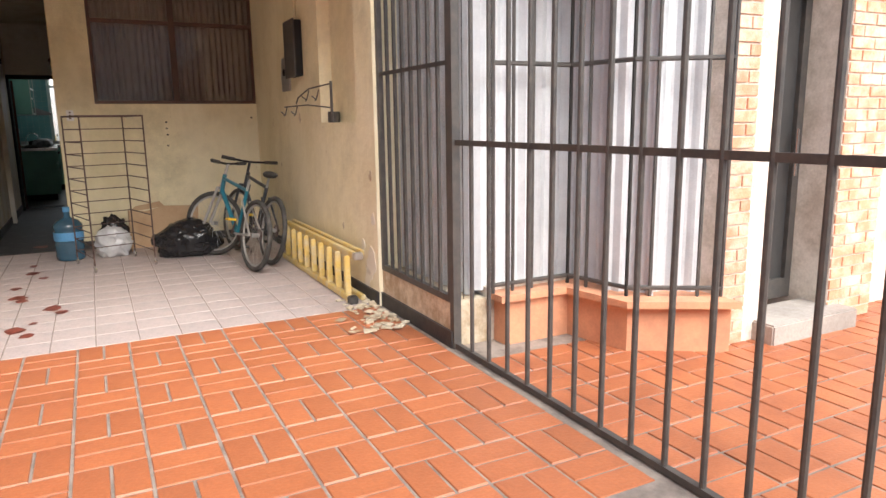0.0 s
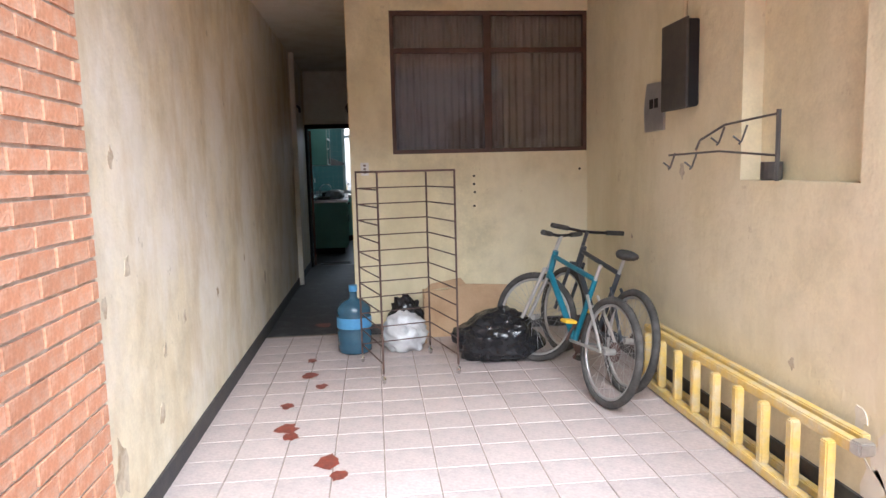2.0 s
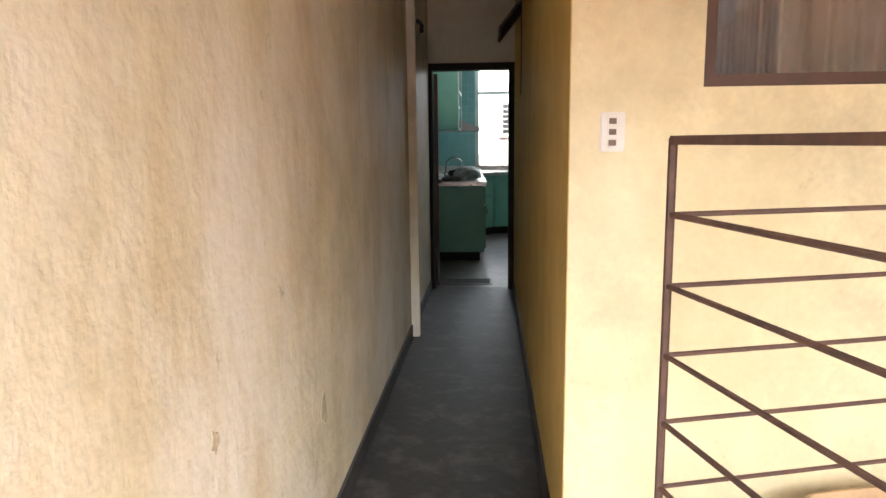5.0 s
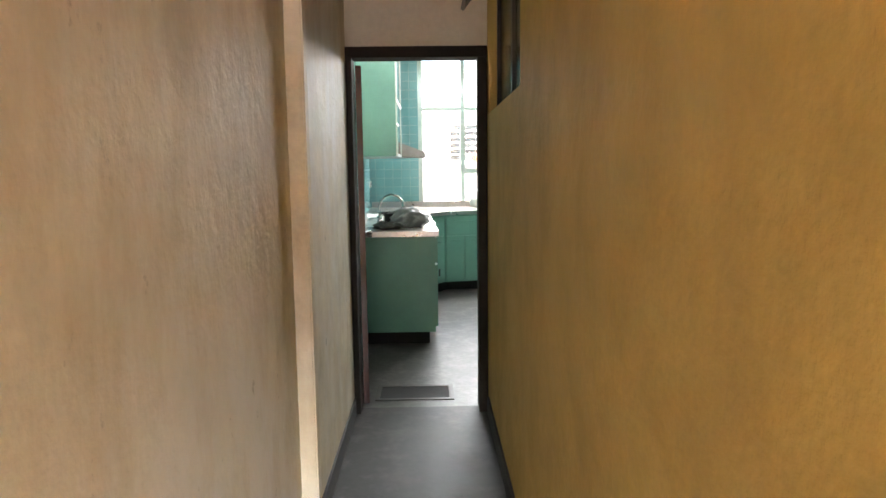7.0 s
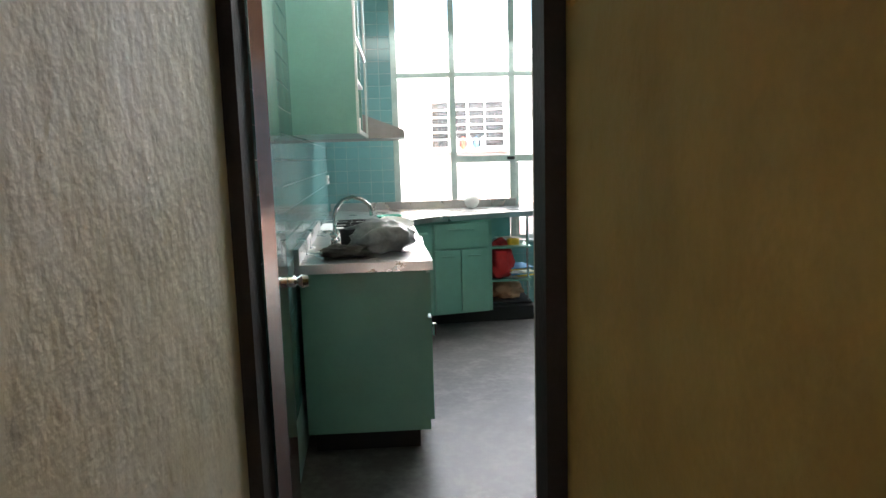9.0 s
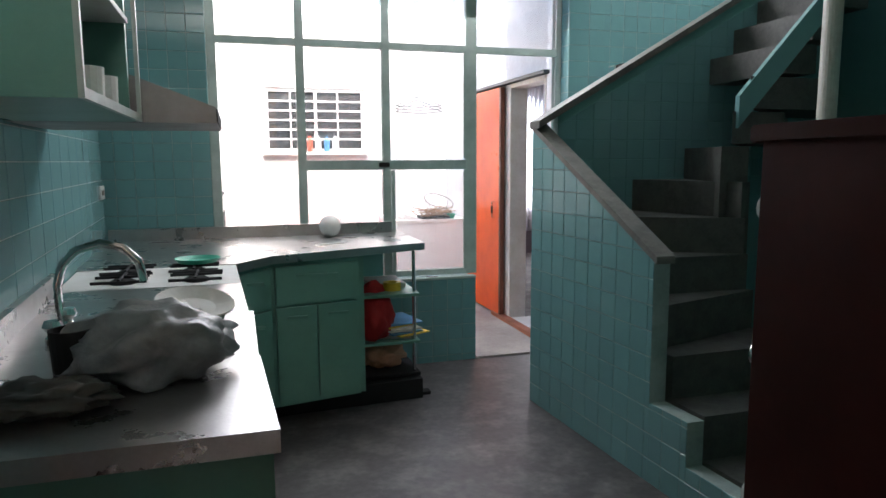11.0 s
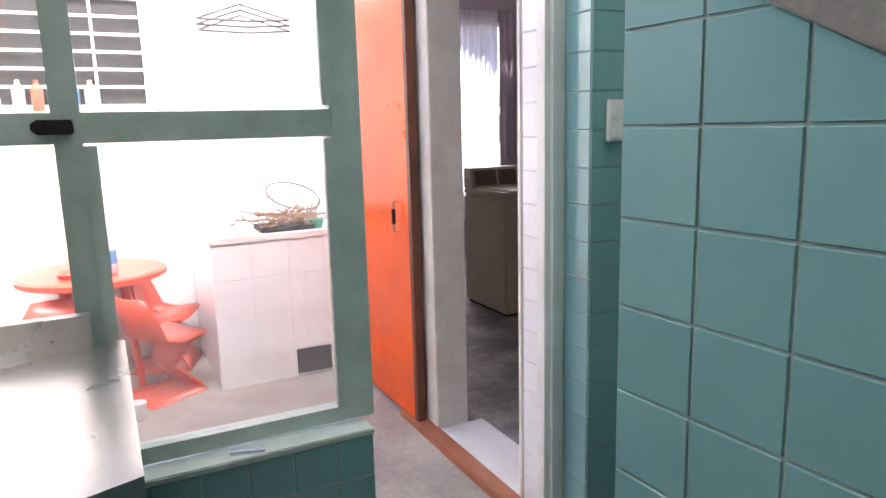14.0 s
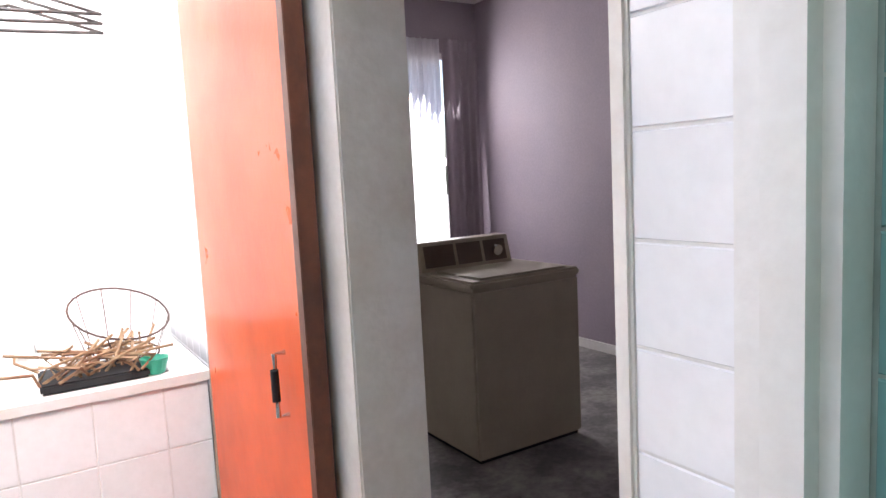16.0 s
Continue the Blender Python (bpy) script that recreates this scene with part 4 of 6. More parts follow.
def bicycle(m, paint, label, steer, seat, fork_mat):
    """Runs along +y: rear wheel at y = 0, front wheel at y = 1.05."""
    r = root("bicycle", label, "bicycle", m)
    flat = lambda y, z, turn=0: Matrix.Translation((0, y, z)) @ pose(0, 0, 0, 0, 0, turn) @ pose(0, 0, 0, 0, 90, 0)
    wr = wheel(r, "rear_wheel", flat(0, 0.33), SILVER)
    gear = bmesh.new()
    for k, rad in enumerate((0.06, 0.05, 0.04)):
        tube(gear, (0, 0, 0.03 + k * 0.006), (0, 0, 0.034 + k * 0.006), rad, seg=20)
    part("sprockets", gear, RUST, wr)
    wheel(r, "front_wheel", flat(1.05, 0.33, steer), SILVER)
    bb, st, hd, hl = (0, 0.43, 0.30), (0, 0.27, 0.72), (0, 0.86, 0.80), (0, 0.90, 0.68)
    f = bmesh.new()
    tube(f, bb, st, 0.017)
    tube(f, st, hd, 0.017)
    tube(f, bb, hl, 0.022)
    tube(f, (hl[0], hl[1] + 0.01, hl[2] - 0.04), (hd[0], hd[1] - 0.01, hd[2] + 0.04), 0.021)
    part("frame", f, paint, r)
    for q in (-0.06, 0.06):
        part("seat_stay", tube(bmesh.new(), (q, 0, 0.33), (q * 0.6, 0.28, 0.62), 0.010), fork_mat, r)
        part("chain_stay", tube(bmesh.new(), (q, 0, 0.33), (q * 0.6, 0.42, 0.30), 0.010), fork_mat, r)
    part("brake_bridge", tube(bmesh.new(), (-0.045, 0.22, 0.56), (0.045, 0.22, 0.56), 0.008), fork_mat, r)
    fk = part("fork", bmesh.new(), fork_mat, r)
    bm = bmesh.new()
    for s in (-0.055, 0.055):
        tube(bm, (s, 0.15, -0.35), (s, 0.02, 0.02), 0.014)
    tube(bm, (-0.06, 0.02, 0.02), (0.06, 0.02, 0.02), 0.016)
    tube(bm, (0, 0.02, 0.02), (0, -0.05, 0.27), 0.014)
    bm.to_mesh(fk.data)
    fk.matrix_basis = Matrix.Translation((0, 0.90, 0.68)) @ pose(0, 0, 0, 0, 0, steer)
    bar = part("handlebar", tubes([((-0.30, -0.06, 0.29), (-0.05, -0.04, 0.27)), ((-0.05, -0.04, 0.27), (0.05, -0.04, 0.27)), ((0.05, -0.04, 0.27), (0.30, -0.06, 0.29))], 0.011), BLACKMATTE, fk)
    for s in (-1, 1):
        part("grip", tubes([((s * 0.31, -0.06, 0.29), (s * 0.17, -0.05, 0.28))], 0.018, 10), RUBBER, r).matrix_basis = fk.matrix_basis
    part("seat_post", tubes([(st, (0, 0.23, 0.82))], 0.013), SILVER, r)
    if seat:
        s = bmesh.new()
        bmesh.ops.create_uvsphere(s, u_segments=16, v_segments=8, radius=1, matrix=Matrix.Translation((0, 0.22, 0.85)) @ Matrix.Diagonal((0.07, 0.13, 0.035, 1)))
        for v in s.verts:
            v.co.x *= 1.0 if v.co.y < 0.22 else max(0.3, 1 - (v.co.y - 0.22) * 6)
        part("saddle", s, RUBBER, r, "worn black saddle", True)
    crank = bmesh.new()
    tube(crank, (0.03, 0.43, 0.30), (0.036, 0.43, 0.30), 0.085, seg=28)
    tube(crank, (0.06, 0.43, 0.30), (0.06, 0.52, 0.16), 0.009)
    tube(crank, (-0.06, 0.43, 0.30), (-0.06, 0.34, 0.44), 0.009)
    part("crankset", crank, RUST, r)
    part("pedal", box((0.07, 0.48, 0.15), (0.15, 0.56, 0.17), 0.004), RUBBER, r)
    part("pedal", box((-0.15, 0.30, 0.43), (-0.07, 0.38, 0.45), 0.004), YELLOWTAPE, r, "yellow reflector pedal")


def ladder():
    r = root("step_ladder", "folded yellow fibreglass ladder lying on its side", "ladder")
    for (x0, x1), z, dx in (((2.69, 2.735), 0.05, 0), ((2.69, 2.735), 0.37, 0.05)):
        part("rail", box((x0 + dx, 4.16, z - 0.045), (x1 + dx, 6.15, z + 0.005), 0.006), YELLOW, r)
    part("rear_rail", box((2.80, 4.2, 0.345), (2.84, 6.15, 0.385), 0.006), YELLOW, r)
    part("rear_rail", box((2.80, 4.2, 0.0), (2.84, 6.15, 0.04), 0.006), YELLOW, r)
    for k in range(9):
        y = 4.28 + k * 0.22
        part("rung", box((2.70, y - 0.022, 0.05), (2.745, y + 0.022, 0.34), 0.006), YELLOW, r)
    part("foot", box((2.68, 4.12, 0.0), (2.75, 4.18, 0.06), 0.008), RUBBER, r)
    part("foot", box((2.73, 4.12, 0.33), (2.80, 4.18, 0.385), 0.008), ALU, r)


rack()
water_jug(pose(0.80, 7.22, 0), "blue water jug standing by the corridor corner")
bicycle(pose(2.30, 5.68, 0, 0, 8, 11), BIKEBLUE, "teal blue mountain bicycle without saddle, leaning", 38, False, SILVER)
bicycle(pose(2.50, 5.90, 0, 0, 9, 7), BIKEDARK, "dark grey mountain bicycle leaning on the wall", 8, True, BIKEDARK)
ladder()
bag = thing("rubbish_bag", crumpled((0.64, 0.46, 0.36), 2, 0.22, 5, 1.7), BLACKBAG, "full black plastic rubbish bag", "bag", True)
bag.location = (1.87, 6.85, 0)
wb_ = thing("plastic_bag", crumpled((0.33, 0.28, 0.32), 5, 0.3, 4, 3.2), WHITEBAG, "white plastic bag stuffed with rubbish", "bag", True)
wb_.location = (1.19, 7.2, 0)
kb = thing("small_rubbish_bag", crumpled((0.26, 0.2, 0.36), 9, 0.35, 4, 3), BLACKBAG, "small black bag behind the white one", "bag", True)
kb.location = (1.22, 7.42, 0.03)
cb = root("cardboard_box", "flattened torn cardboard box against the wall", "box")
part("front", slab([(1.36, 0.0), (2.08, 0.0), (2.10, 0.43), (1.75, 0.45), (1.55, 0.40), (1.38, 0.42)], "y", 7.55, 7.565), CARD, cb)
part("side", slab([(7.35, 0.0), (7.55, 0.0), (7.55, 0.42), (7.40, 0.36)], "x", 1.37, 1.382), CARD, cb)
part("flap", slab([(1.38, 0.40), (1.75, 0.44), (1.70, 0.50), (1.45, 0.46)], "y", 7.57, 7.58), CARD, cb)

mb = root("meter_box", "black meter box with open front on wall", "meter box")
part("body", box((2.80, 5.70, 1.75), (2.868, 6.02, 2.24), 0.006), BLACKMATTE, mb)
part("door", box((2.785, 5.69, 1.74), (2.80, 6.03, 2.25), 0.004), IRON, mb)
part("conduit", tube(bmesh.new(), (2.855, 5.86, 2.25), (2.855, 5.86, H), 0.012), CREAM, mb)
op = root("switch_plate", "grey metal plate with two dark sockets", "switch")
part("plate", slab([(6.15, 1.64), (6.45, 1.64), (6.47, 1.80), (6.42, 1.96), (6.2, 1.95), (6.14, 1.8)], "x", 2.855, 2.868), SILVER, op)
for y in (6.26, 6.34):
    part("socket", box((2.85, y - 0.025, 1.79), (2.856, y + 0.025, 1.85)), BLACKMATTE, op)
br = root("wall_bracket", "rusty iron coat hook bracket on wall", "bracket")
bm = bmesh.new()
line_tube(bm, [(2.86, 4.90, 1.33), (2.86, 4.90, 1.66)], 0.012)
part("upright", bm, IRON, br)
bm = bmesh.new()
line_tube(bm, [(2.86, 4.92, 1.64), (2.82, 5.0, 1.63), (2.76, 5.2, 1.61), (2.71, 5.36, 1.54), (2.70, 5.38, 1.49)], 0.006)
line_tube(bm, [(2.86, 4.92, 1.45), (2.76, 5.25, 1.48), (2.66, 5.62, 1.47)], 0.006)
part("arm", bm, IRON, br)
for y in (5.08, 5.22, 5.4, 5.56):
    x = 2.86 - (y - 4.92) * 0.3
    z = 1.60 if y < 5.3 else 1.48
    bm = bmesh.new()
    line_tube(bm, [(x, y, z)] + [(x - 0.03 * math.sin(a), y + 0.02, z - 0.06 - 0.03 * math.sin(a)) for a in (0.6, 1.5, 2.4)] + [(x - 0.05, y + 0.04, z - 0.05)], 0.005)
    part("hook", bm, IRON, br)
# simple cup shape put in place of an eyeglass-like wire object
niche_wire = thing("wire_object_as_cup", lathe([(0.045, 0), (0.05, 0.01), (0.05, 0.09), (0.044, 0.09), (0.044, 0.02), (0, 0.018)], 18), IRON, "dark cup shape in place of a wire object on the niche ledge", "cup")
niche_wire.location = (2.925, 5.05, 1.33)
ol = root("wall_socket", "white socket plate on the cream wall", "socket")
part("plate", box((0.885, 7.75, 1.385), (0.955, 7.759, 1.495), 0.004), WHITE, ol)
for z in (1.41, 1.44, 1.47):
    part("slot", box((0.91, 7.747, z - 0.008), (0.93, 7.751, z + 0.008)), BROWNPANEL, ol)
tap = root("garden_tap", "white garden tap on the brick wall", "tap")
bm = bmesh.new()
line_tube(bm, [(0.05, 2.55, 0.62), (0.12, 2.55, 0.62), (0.15, 2.55, 0.60), (0.155, 2.55, 0.55)], 0.012, 8)
part("spout", bm, WHITE, tap)
part("wheel", lathe([(0.03, 0.64), (0.032, 0.645), (0.03, 0.655)], 12, (0.10, 2.55, 0)), WHITE, tap)

# stains, rubble and weeds by the wall foot
def blot(x, y, r, z, seed, material, name, label, cat):
    k = random.Random(seed)
    poly = [(x + r * k.uniform(0.55, 1.1) * math.cos(a), y + 1.3 * r * k.uniform(0.55, 1.1) * math.sin(a)) for a in [2 * math.pi * i / 14 for i in range(14)]]
    tagged(link(name, prism(poly, z, z + 0.0015), material), label, cat, "stains on the floor")


for i, (x, y, r) in enumerate(((0.50, 6.62, 0.06), (0.60, 6.35, 0.05), (0.46, 5.62, 0.07), (0.50, 5.5, 0.05), (0.72, 5.15, 0.075), (0.78, 4.98, 0.05), (0.52, 4.62, 0.07), (0.60, 4.45, 0.055), (0.48, 7.0, 0.05), (0.42, 6.0, 0.05), (0.48, 8.2, 0.08), (0.62, 4.75, 0.03))):
    blot(x, y, r, 0.003, i, STAIN, "floor_stain", "dark red stain on the pink tiles", "stain")
rub = bmesh.new()
rr = random.Random(8)
for k in range(140):
    x, y = (rr.uniform(2.62, 2.86), rr.uniform(3.4, 4.3)) if k < 90 else (rr.uniform(0.03, 0.2), rr.uniform(3.9, 4.7))
    s = rr.uniform(0.008, 0.035)
    bmesh.ops.create_icosphere(rub, subdivisions=1, radius=s, matrix=Matrix.Translation((x, y, s * 0.25)) @ Matrix.Diagonal((1, rr.uniform(0.6, 1.4), 0.4, 1)))
tagged(link("plaster_rubble", rub, PLASTER), "fallen plaster flakes along the wall foot", "rubble", "", "stuff")
pp = bmesh.new()
for k in range(22):
    a, s = rr.uniform(0, 6.3), rr.uniform(0.02, 0.06)
    x, y = rr.uniform(2.45, 2.84), rr.uniform(3.3, 3.85)
    vs = [pp.verts.new((x + s * math.cos(a + q), y + s * math.sin(a + q), 0.006 + rr.uniform(0, 0.015))) for q in (0, 1.4, 3, 4.6)]
    pp.faces.new(vs)
tagged(link("dry_leaf_litter", pp, PLASTER), "dry torn paper and leaves on the pavers", "litter", "", "stuff")
weeds = bmesh.new()
for k in range(420):
    x, y = rr.gauss(0.12, 0.03), rr.uniform(3.1, 4.35)
    if x < 0.06:
        x = 0.07
    h, a = rr.uniform(0.015, 0.055), rr.uniform(0, 6.3)
    b0 = Vector((x, y, 0.0))
    tip = b0 + Vector((math.cos(a) * h * 0.8, math.sin(a) * h * 0.8, h))
    sd_ = Vector((-math.sin(a), math.cos(a), 0)) * h * 0.22
    mid = b0.lerp(tip, 0.55)
    weeds.faces.new([weeds.verts.new(b0), weeds.verts.new(mid + sd_), weeds.verts.new(tip), weeds.verts.new(mid - sd_)])
tagged(link("weeds", weeds, LEAF), "small green weeds along the brick wall", "weeds", "", "stuff")
# peeled plaster patches and pock marks on the left wall
for i, (y, z, r) in enumerate(((4.70, 1.06, 0.045), (4.45, 0.95, 0.035), (5.1, 0.62, 0.035), (5.45, 0.70, 0.03), (6.2, 0.7, 0.03), (4.5, 0.33, 0.10), (4.62, 1.5, 0.03), (5.0, 0.35, 0.05), (7.1, 0.8, 0.025), (8.0, 0.5, 0.05))):
    k = random.Random(40 + i)
    poly = [(y + r * k.uniform(0.4, 1.1) * math.cos(a), z + 1.5 * r * k.uniform(0.4, 1.1) * math.sin(a)) for a in [2 * math.pi * q / 12 for q in range(12)]]
    tagged(link("peeled_patch", slab(poly, "x", 0.0005, 0.003), PLASTER), "patch of bare plaster where paint peeled", "patch", "peeled patches on the wall")

# paint flaked off the foot of the wall beside the barred window
for i, (y, z, r) in enumerate(((4.12, 0.30, 0.13), (4.22, 0.17, 0.09), (4.08, 0.62, 0.05), (4.30, 0.42, 0.05), (4.10, 0.95, 0.04), (5.9, 1.38, 0.045), (6.7, 0.9, 0.02), (4.75, 0.5, 0.03))):
    k = random.Random(70 + i)
    poly = [(y + r * k.uniform(0.4, 1.0) * math.cos(a), z + 1.3 * r * k.uniform(0.4, 1.0) * math.sin(a)) for a in [2 * math.pi * q / 14 for q in range(14)]]
    tagged(link("flaked_patch", slab(poly, "x", 2.8665, 2.8695), WHITEWALL if r > 0.045 else PLASTER), "pale patch where the cream paint flaked off", "patch", "flaked patches on the wall")
# screw holes and a scuff on the wall under the window
for i, (x, z) in enumerate(((1.86, 1.36), (1.86, 1.29), (1.865, 1.22), (1.86, 1.10), (2.80, 1.40))):
    tagged(link("screw_hole", slab([(x + 0.012 * math.cos(a), z + 0.01 * math.sin(a)) for a in [2 * math.pi * q / 8 for q in range(8)]], "y", 7.7575, 7.7595), BLACKMATTE), "dark screw hole in the cream wall", "hole", "screw holes in the wall")
# yellow flower by the brick wall
fl = root("yellow_flower", "small yellow wild flower by the brick wall", "flower", pose(0.22, 2.15, 0))
part("stalk", tube(bmesh.new(), (0, 0, 0), (0.01, 0, 0.05), 0.002, seg=5), LEAF, fl)
for q in range(8):
    a = 2 * math.pi * q / 8
    part("petal", prism([(0.01 + 0.004 * math.cos(a), 0.004 * math.sin(a)), (0.01 + 0.02 * math.cos(a - 0.3), 0.02 * math.sin(a - 0.3)), (0.01 + 0.025 * math.cos(a), 0.025 * math.sin(a)), (0.01 + 0.02 * math.cos(a + 0.3), 0.02 * math.sin(a + 0.3))], 0.049, 0.052), YELLOWTAPE, fl)

# ---- things: corridor ----
gr = root("floor_drain", "dark sunken drain grate in the floor", "drain")
part("frame", boxes(((0.10, 12.44, 0.0), (0.60, 12.47, 0.006)), ((0.10, 12.70, 0.0), (0.60, 12.73, 0.006)), ((0.57, 12.47, 0.0), (0.60, 12.70, 0.006)), ((0.10, 12.47, 0.0), (0.13, 12.70, 0.006))), IRON, gr)
part("grate", box((0.13, 12.47, 0.0), (0.57, 12.70, 0.003)), BLACKMATTE, gr)
hk = thing("wall_hook", tubes([((0.0, 10.75, 2.30), (0.09, 10.75, 2.24)), ((0.09, 10.75, 2.24), (0.09, 10.75, 2.18))], 0.015), IRON, "dark iron hook high on the wall", "hook")

# ---- things: kitchen ----
K = pose(0, 0, 0, 0, 0, math.degrees(math.atan2(KW1.x - KW0.x, KW1.y - KW0.y)) * -1)
kx = lambda y: KW0.x + (KW1.x - KW0.x) * (y - 12.4) / 4.7


def skewbox(x0, x1, y0, y1, z0, z1):
    """A box whose west side follows the kitchen wall."""
    return prism([(kx(y0) + x0, y0), (x1 + 0.53 - 0.037 * (y0 - 13.75), y0), (x1 + 0.53 - 0.037 * (y1 - 13.75), y1), (kx(y1) + x0, y1)], z0, z1)


su = root("sink_cabinet", "teal enamelled sink base cabinet", "cabinet")
part("body", skewbox(0.02, -0.03, 13.77, 15.30, 0.11, 0.90), TEALMETAL, su)
part("plinth", skewbox(0.05, -0.08, 13.83, 15.30, 0, 0.11), BLACKMATTE, su)
for k in range(3):
    y = 13.80 + k * 0.5
    d = part("door", prism([(0.501 - 0.037 * (y - 13.75), y), (0.521 - 0.037 * (y - 13.75), y), (0.521 - 0.037 * (y - 13.27), y + 0.46), (0.501 - 0.037 * (y - 13.27), y + 0.46)], 0.15, 0.66), TEALMETAL, su)
    part("handle", tubes([((0.535 - 0.037 * (y - 13.75), y + 0.05, 0.62), (0.535 - 0.037 * (y - 13.75), y + 0.05, 0.56))], 0.008), CHROME, d)
    part("drawer", prism([(0.501 - 0.037 * (y - 13.75), y), (0.521 - 0.037 * (y - 13.75), y), (0.521 - 0.037 * (y - 13.27), y + 0.46), (0.501 - 0.037 * (y - 13.27), y + 0.46)], 0.68, 0.88), TEALMETAL, su)
wt_ = root("steel_worktop", "worn stainless steel worktop with sunken sink", "worktop")
bx0, bx1, by0, by1 = 0.05, 0.42, 14.25, 14.78
for y0, y1 in ((13.745, by0), (by1, 15.32)):
    part("top", skewbox(0.0, 0.0, y0, y1, 0.90, 0.945), STEEL, wt_)
part("rear_strip", box((kx(14.5), by0, 0.90), (bx0, by1, 0.945)), STEEL, wt_)
part("front_strip", box((bx1, by0, 0.90), (0.508, by1, 0.945)), STEEL, wt_)
part("basin", boxes(((bx0, by0, 0.76), (bx1, by1, 0.765)), ((bx0, by0, 0.765), (bx0 + 0.004, by1, 0.93)), ((bx1 - 0.004, by0, 0.765), (bx1, by1, 0.93)), ((bx0 + 0.004, by0, 0.765), (bx1 - 0.004, by0 + 0.004, 0.93)), ((bx0 + 0.004, by1 - 0.004, 0.765), (bx1 - 0.004, by1, 0.93))), STEEL, wt_)
part("backsplash", prism([(kx(13.745), 13.745), (kx(13.745) + 0.025, 13.745), (kx(15.32) + 0.025, 15.32), (kx(15.32), 15.32)], 0.945, 1.02), STEEL, wt_)
fa = root("kitchen_tap", "chrome swan-neck kitchen tap", "tap")
tx, ty = 0.0, 14.55
bm = bmesh.new()
line_tube(bm, [(tx, ty, 0.945), (tx, ty, 1.10)] + [(tx + 0.11 - 0.11 * math.cos(a), ty, 1.10 + 0.11 * math.sin(a)) for a in (0.5, 1.0, 1.57, 2.1, 2.6)] + [(tx + 0.215, ty, 1.10)], 0.012, 10)
part("spout", bm, CHROME, fa, smooth=True)
for s in (-0.08, 0.08):
    part("valve", lathe([(0.022, 0), (0.02, 0.03), (0.012, 0.04), (0.026, 0.06), (0.02, 0.075)], 14, (tx, ty + s, 0.945)), CHROME, fa)
gb = root("shopping_bag", "grey plastic bag of crockery on worktop", "bag")
g1 = part("bag", crumpled((0.36, 0.30, 0.16), 13, 0.28, 4, 2.5), GREYBAG, gb, smooth=True)
g1.location = (0.27, 14.18, 0.945)
g2 = part("plate", lathe([(0.0, 0), (0.05, 0.0), (0.095, 0.015), (0.095, 0.02), (0.05, 0.006), (0, 0.005)], 28), WHITE, gb, "white plate")
g2.matrix_basis = pose(0.36, 14.3, 1.065, 12, 8, 0)
pt = thing("dish_rag", crumpled((0.22, 0.14, 0.06), 21, 0.5, 4, 3), IRON, "dark crumpled rag on the worktop", "rag", True)
pt.location = (0.10, 13.98, 0.945)
cup = thing("black_cup", lathe([(0.03, 0), (0.04, 0.01), (0.045, 0.12), (0.04, 0.12), (0.035, 0.02), (0, 0.015)], 18), BLACKMATTE, "black plastic cup on the worktop", "cup")
cup.location = (0.11, 14.16, 0.945)

stv = root("gas_stove", "white gas stove with dark pot supports", "stove")
part("body", skewbox(0.02, -0.03, 15.33, 15.83, 0.08, 0.90), WHITE, stv)
part("hob", skewbox(0.01, 0.0, 15.325, 15.835, 0.90, 0.945), WHITE, stv)
part("oven_door", prism([(0.44, 15.36), (0.462, 15.36), (0.445, 15.80), (0.423, 15.80)], 0.2, 0.72), BROWNPANEL, stv)
for x, y in ((0.02, 15.46), (0.30, 15.44), (0.01, 15.70), (0.28, 15.68)):
    b = part("burner", lathe([(0.05, 0.945), (0.05, 0.955), (0.03, 0.965), (0, 0.965)], 18, (x, y, 0)), BLACKMATTE, stv)
    part("pot_support", tubes([((x - 0.1, y, 0.972), (x + 0.1, y, 0.972)), ((x, y - 0.1, 0.972), (x, y + 0.1, 0.972)), ((x - 0.1, y - 0.1, 0.966), (x + 0.1, y - 0.1, 0.966)), ((x - 0.1, y + 0.1, 0.966), (x + 0.1, y + 0.1, 0.966))], 0.006), BLACKMATTE, b)
for k in range(4):
    part("knob", tubes([((0.465, 15.42 + k * 0.1, 0.80), (0.49, 15.42 + k * 0.1, 0.80))], 0.018, 12), BLACKMATTE, stv)
gp = thing("green_dish", lathe([(0.0, 0), (0.08, 0), (0.1, 0.02), (0.095, 0.02), (0.07, 0.006), (0, 0.006)], 24), GREENPLASTIC, "green plastic dish on the stove", "dish")
gp.location = (0.29, 15.74, 0.979)

# counter along the window with the angled corner
cu = root("window_cabinet", "teal enamelled base cabinet with drawers", "cabinet")
part("body", prism([(-0.28, 15.85), (0.43, 15.88), (0.62, 16.12), (1.10, 16.22), (1.10, 17.0), (-0.28, 17.0)], 0.12, 0.90), TEALMETAL, cu)
part("plinth", prism([(-0.25, 15.9), (0.44, 16.0), (0.66, 16.3), (1.5, 16.36), (1.5, 17.0), (-0.25, 17.0)], 0, 0.12), BLACKMATTE, cu)
e0, e1 = Vector((0.63, 16.118, 0)), Vector((1.10, 16.215, 0))
ed = (e1 - e0)
en = Vector((ed.y, -ed.x, 0)).normalized() * 0.018


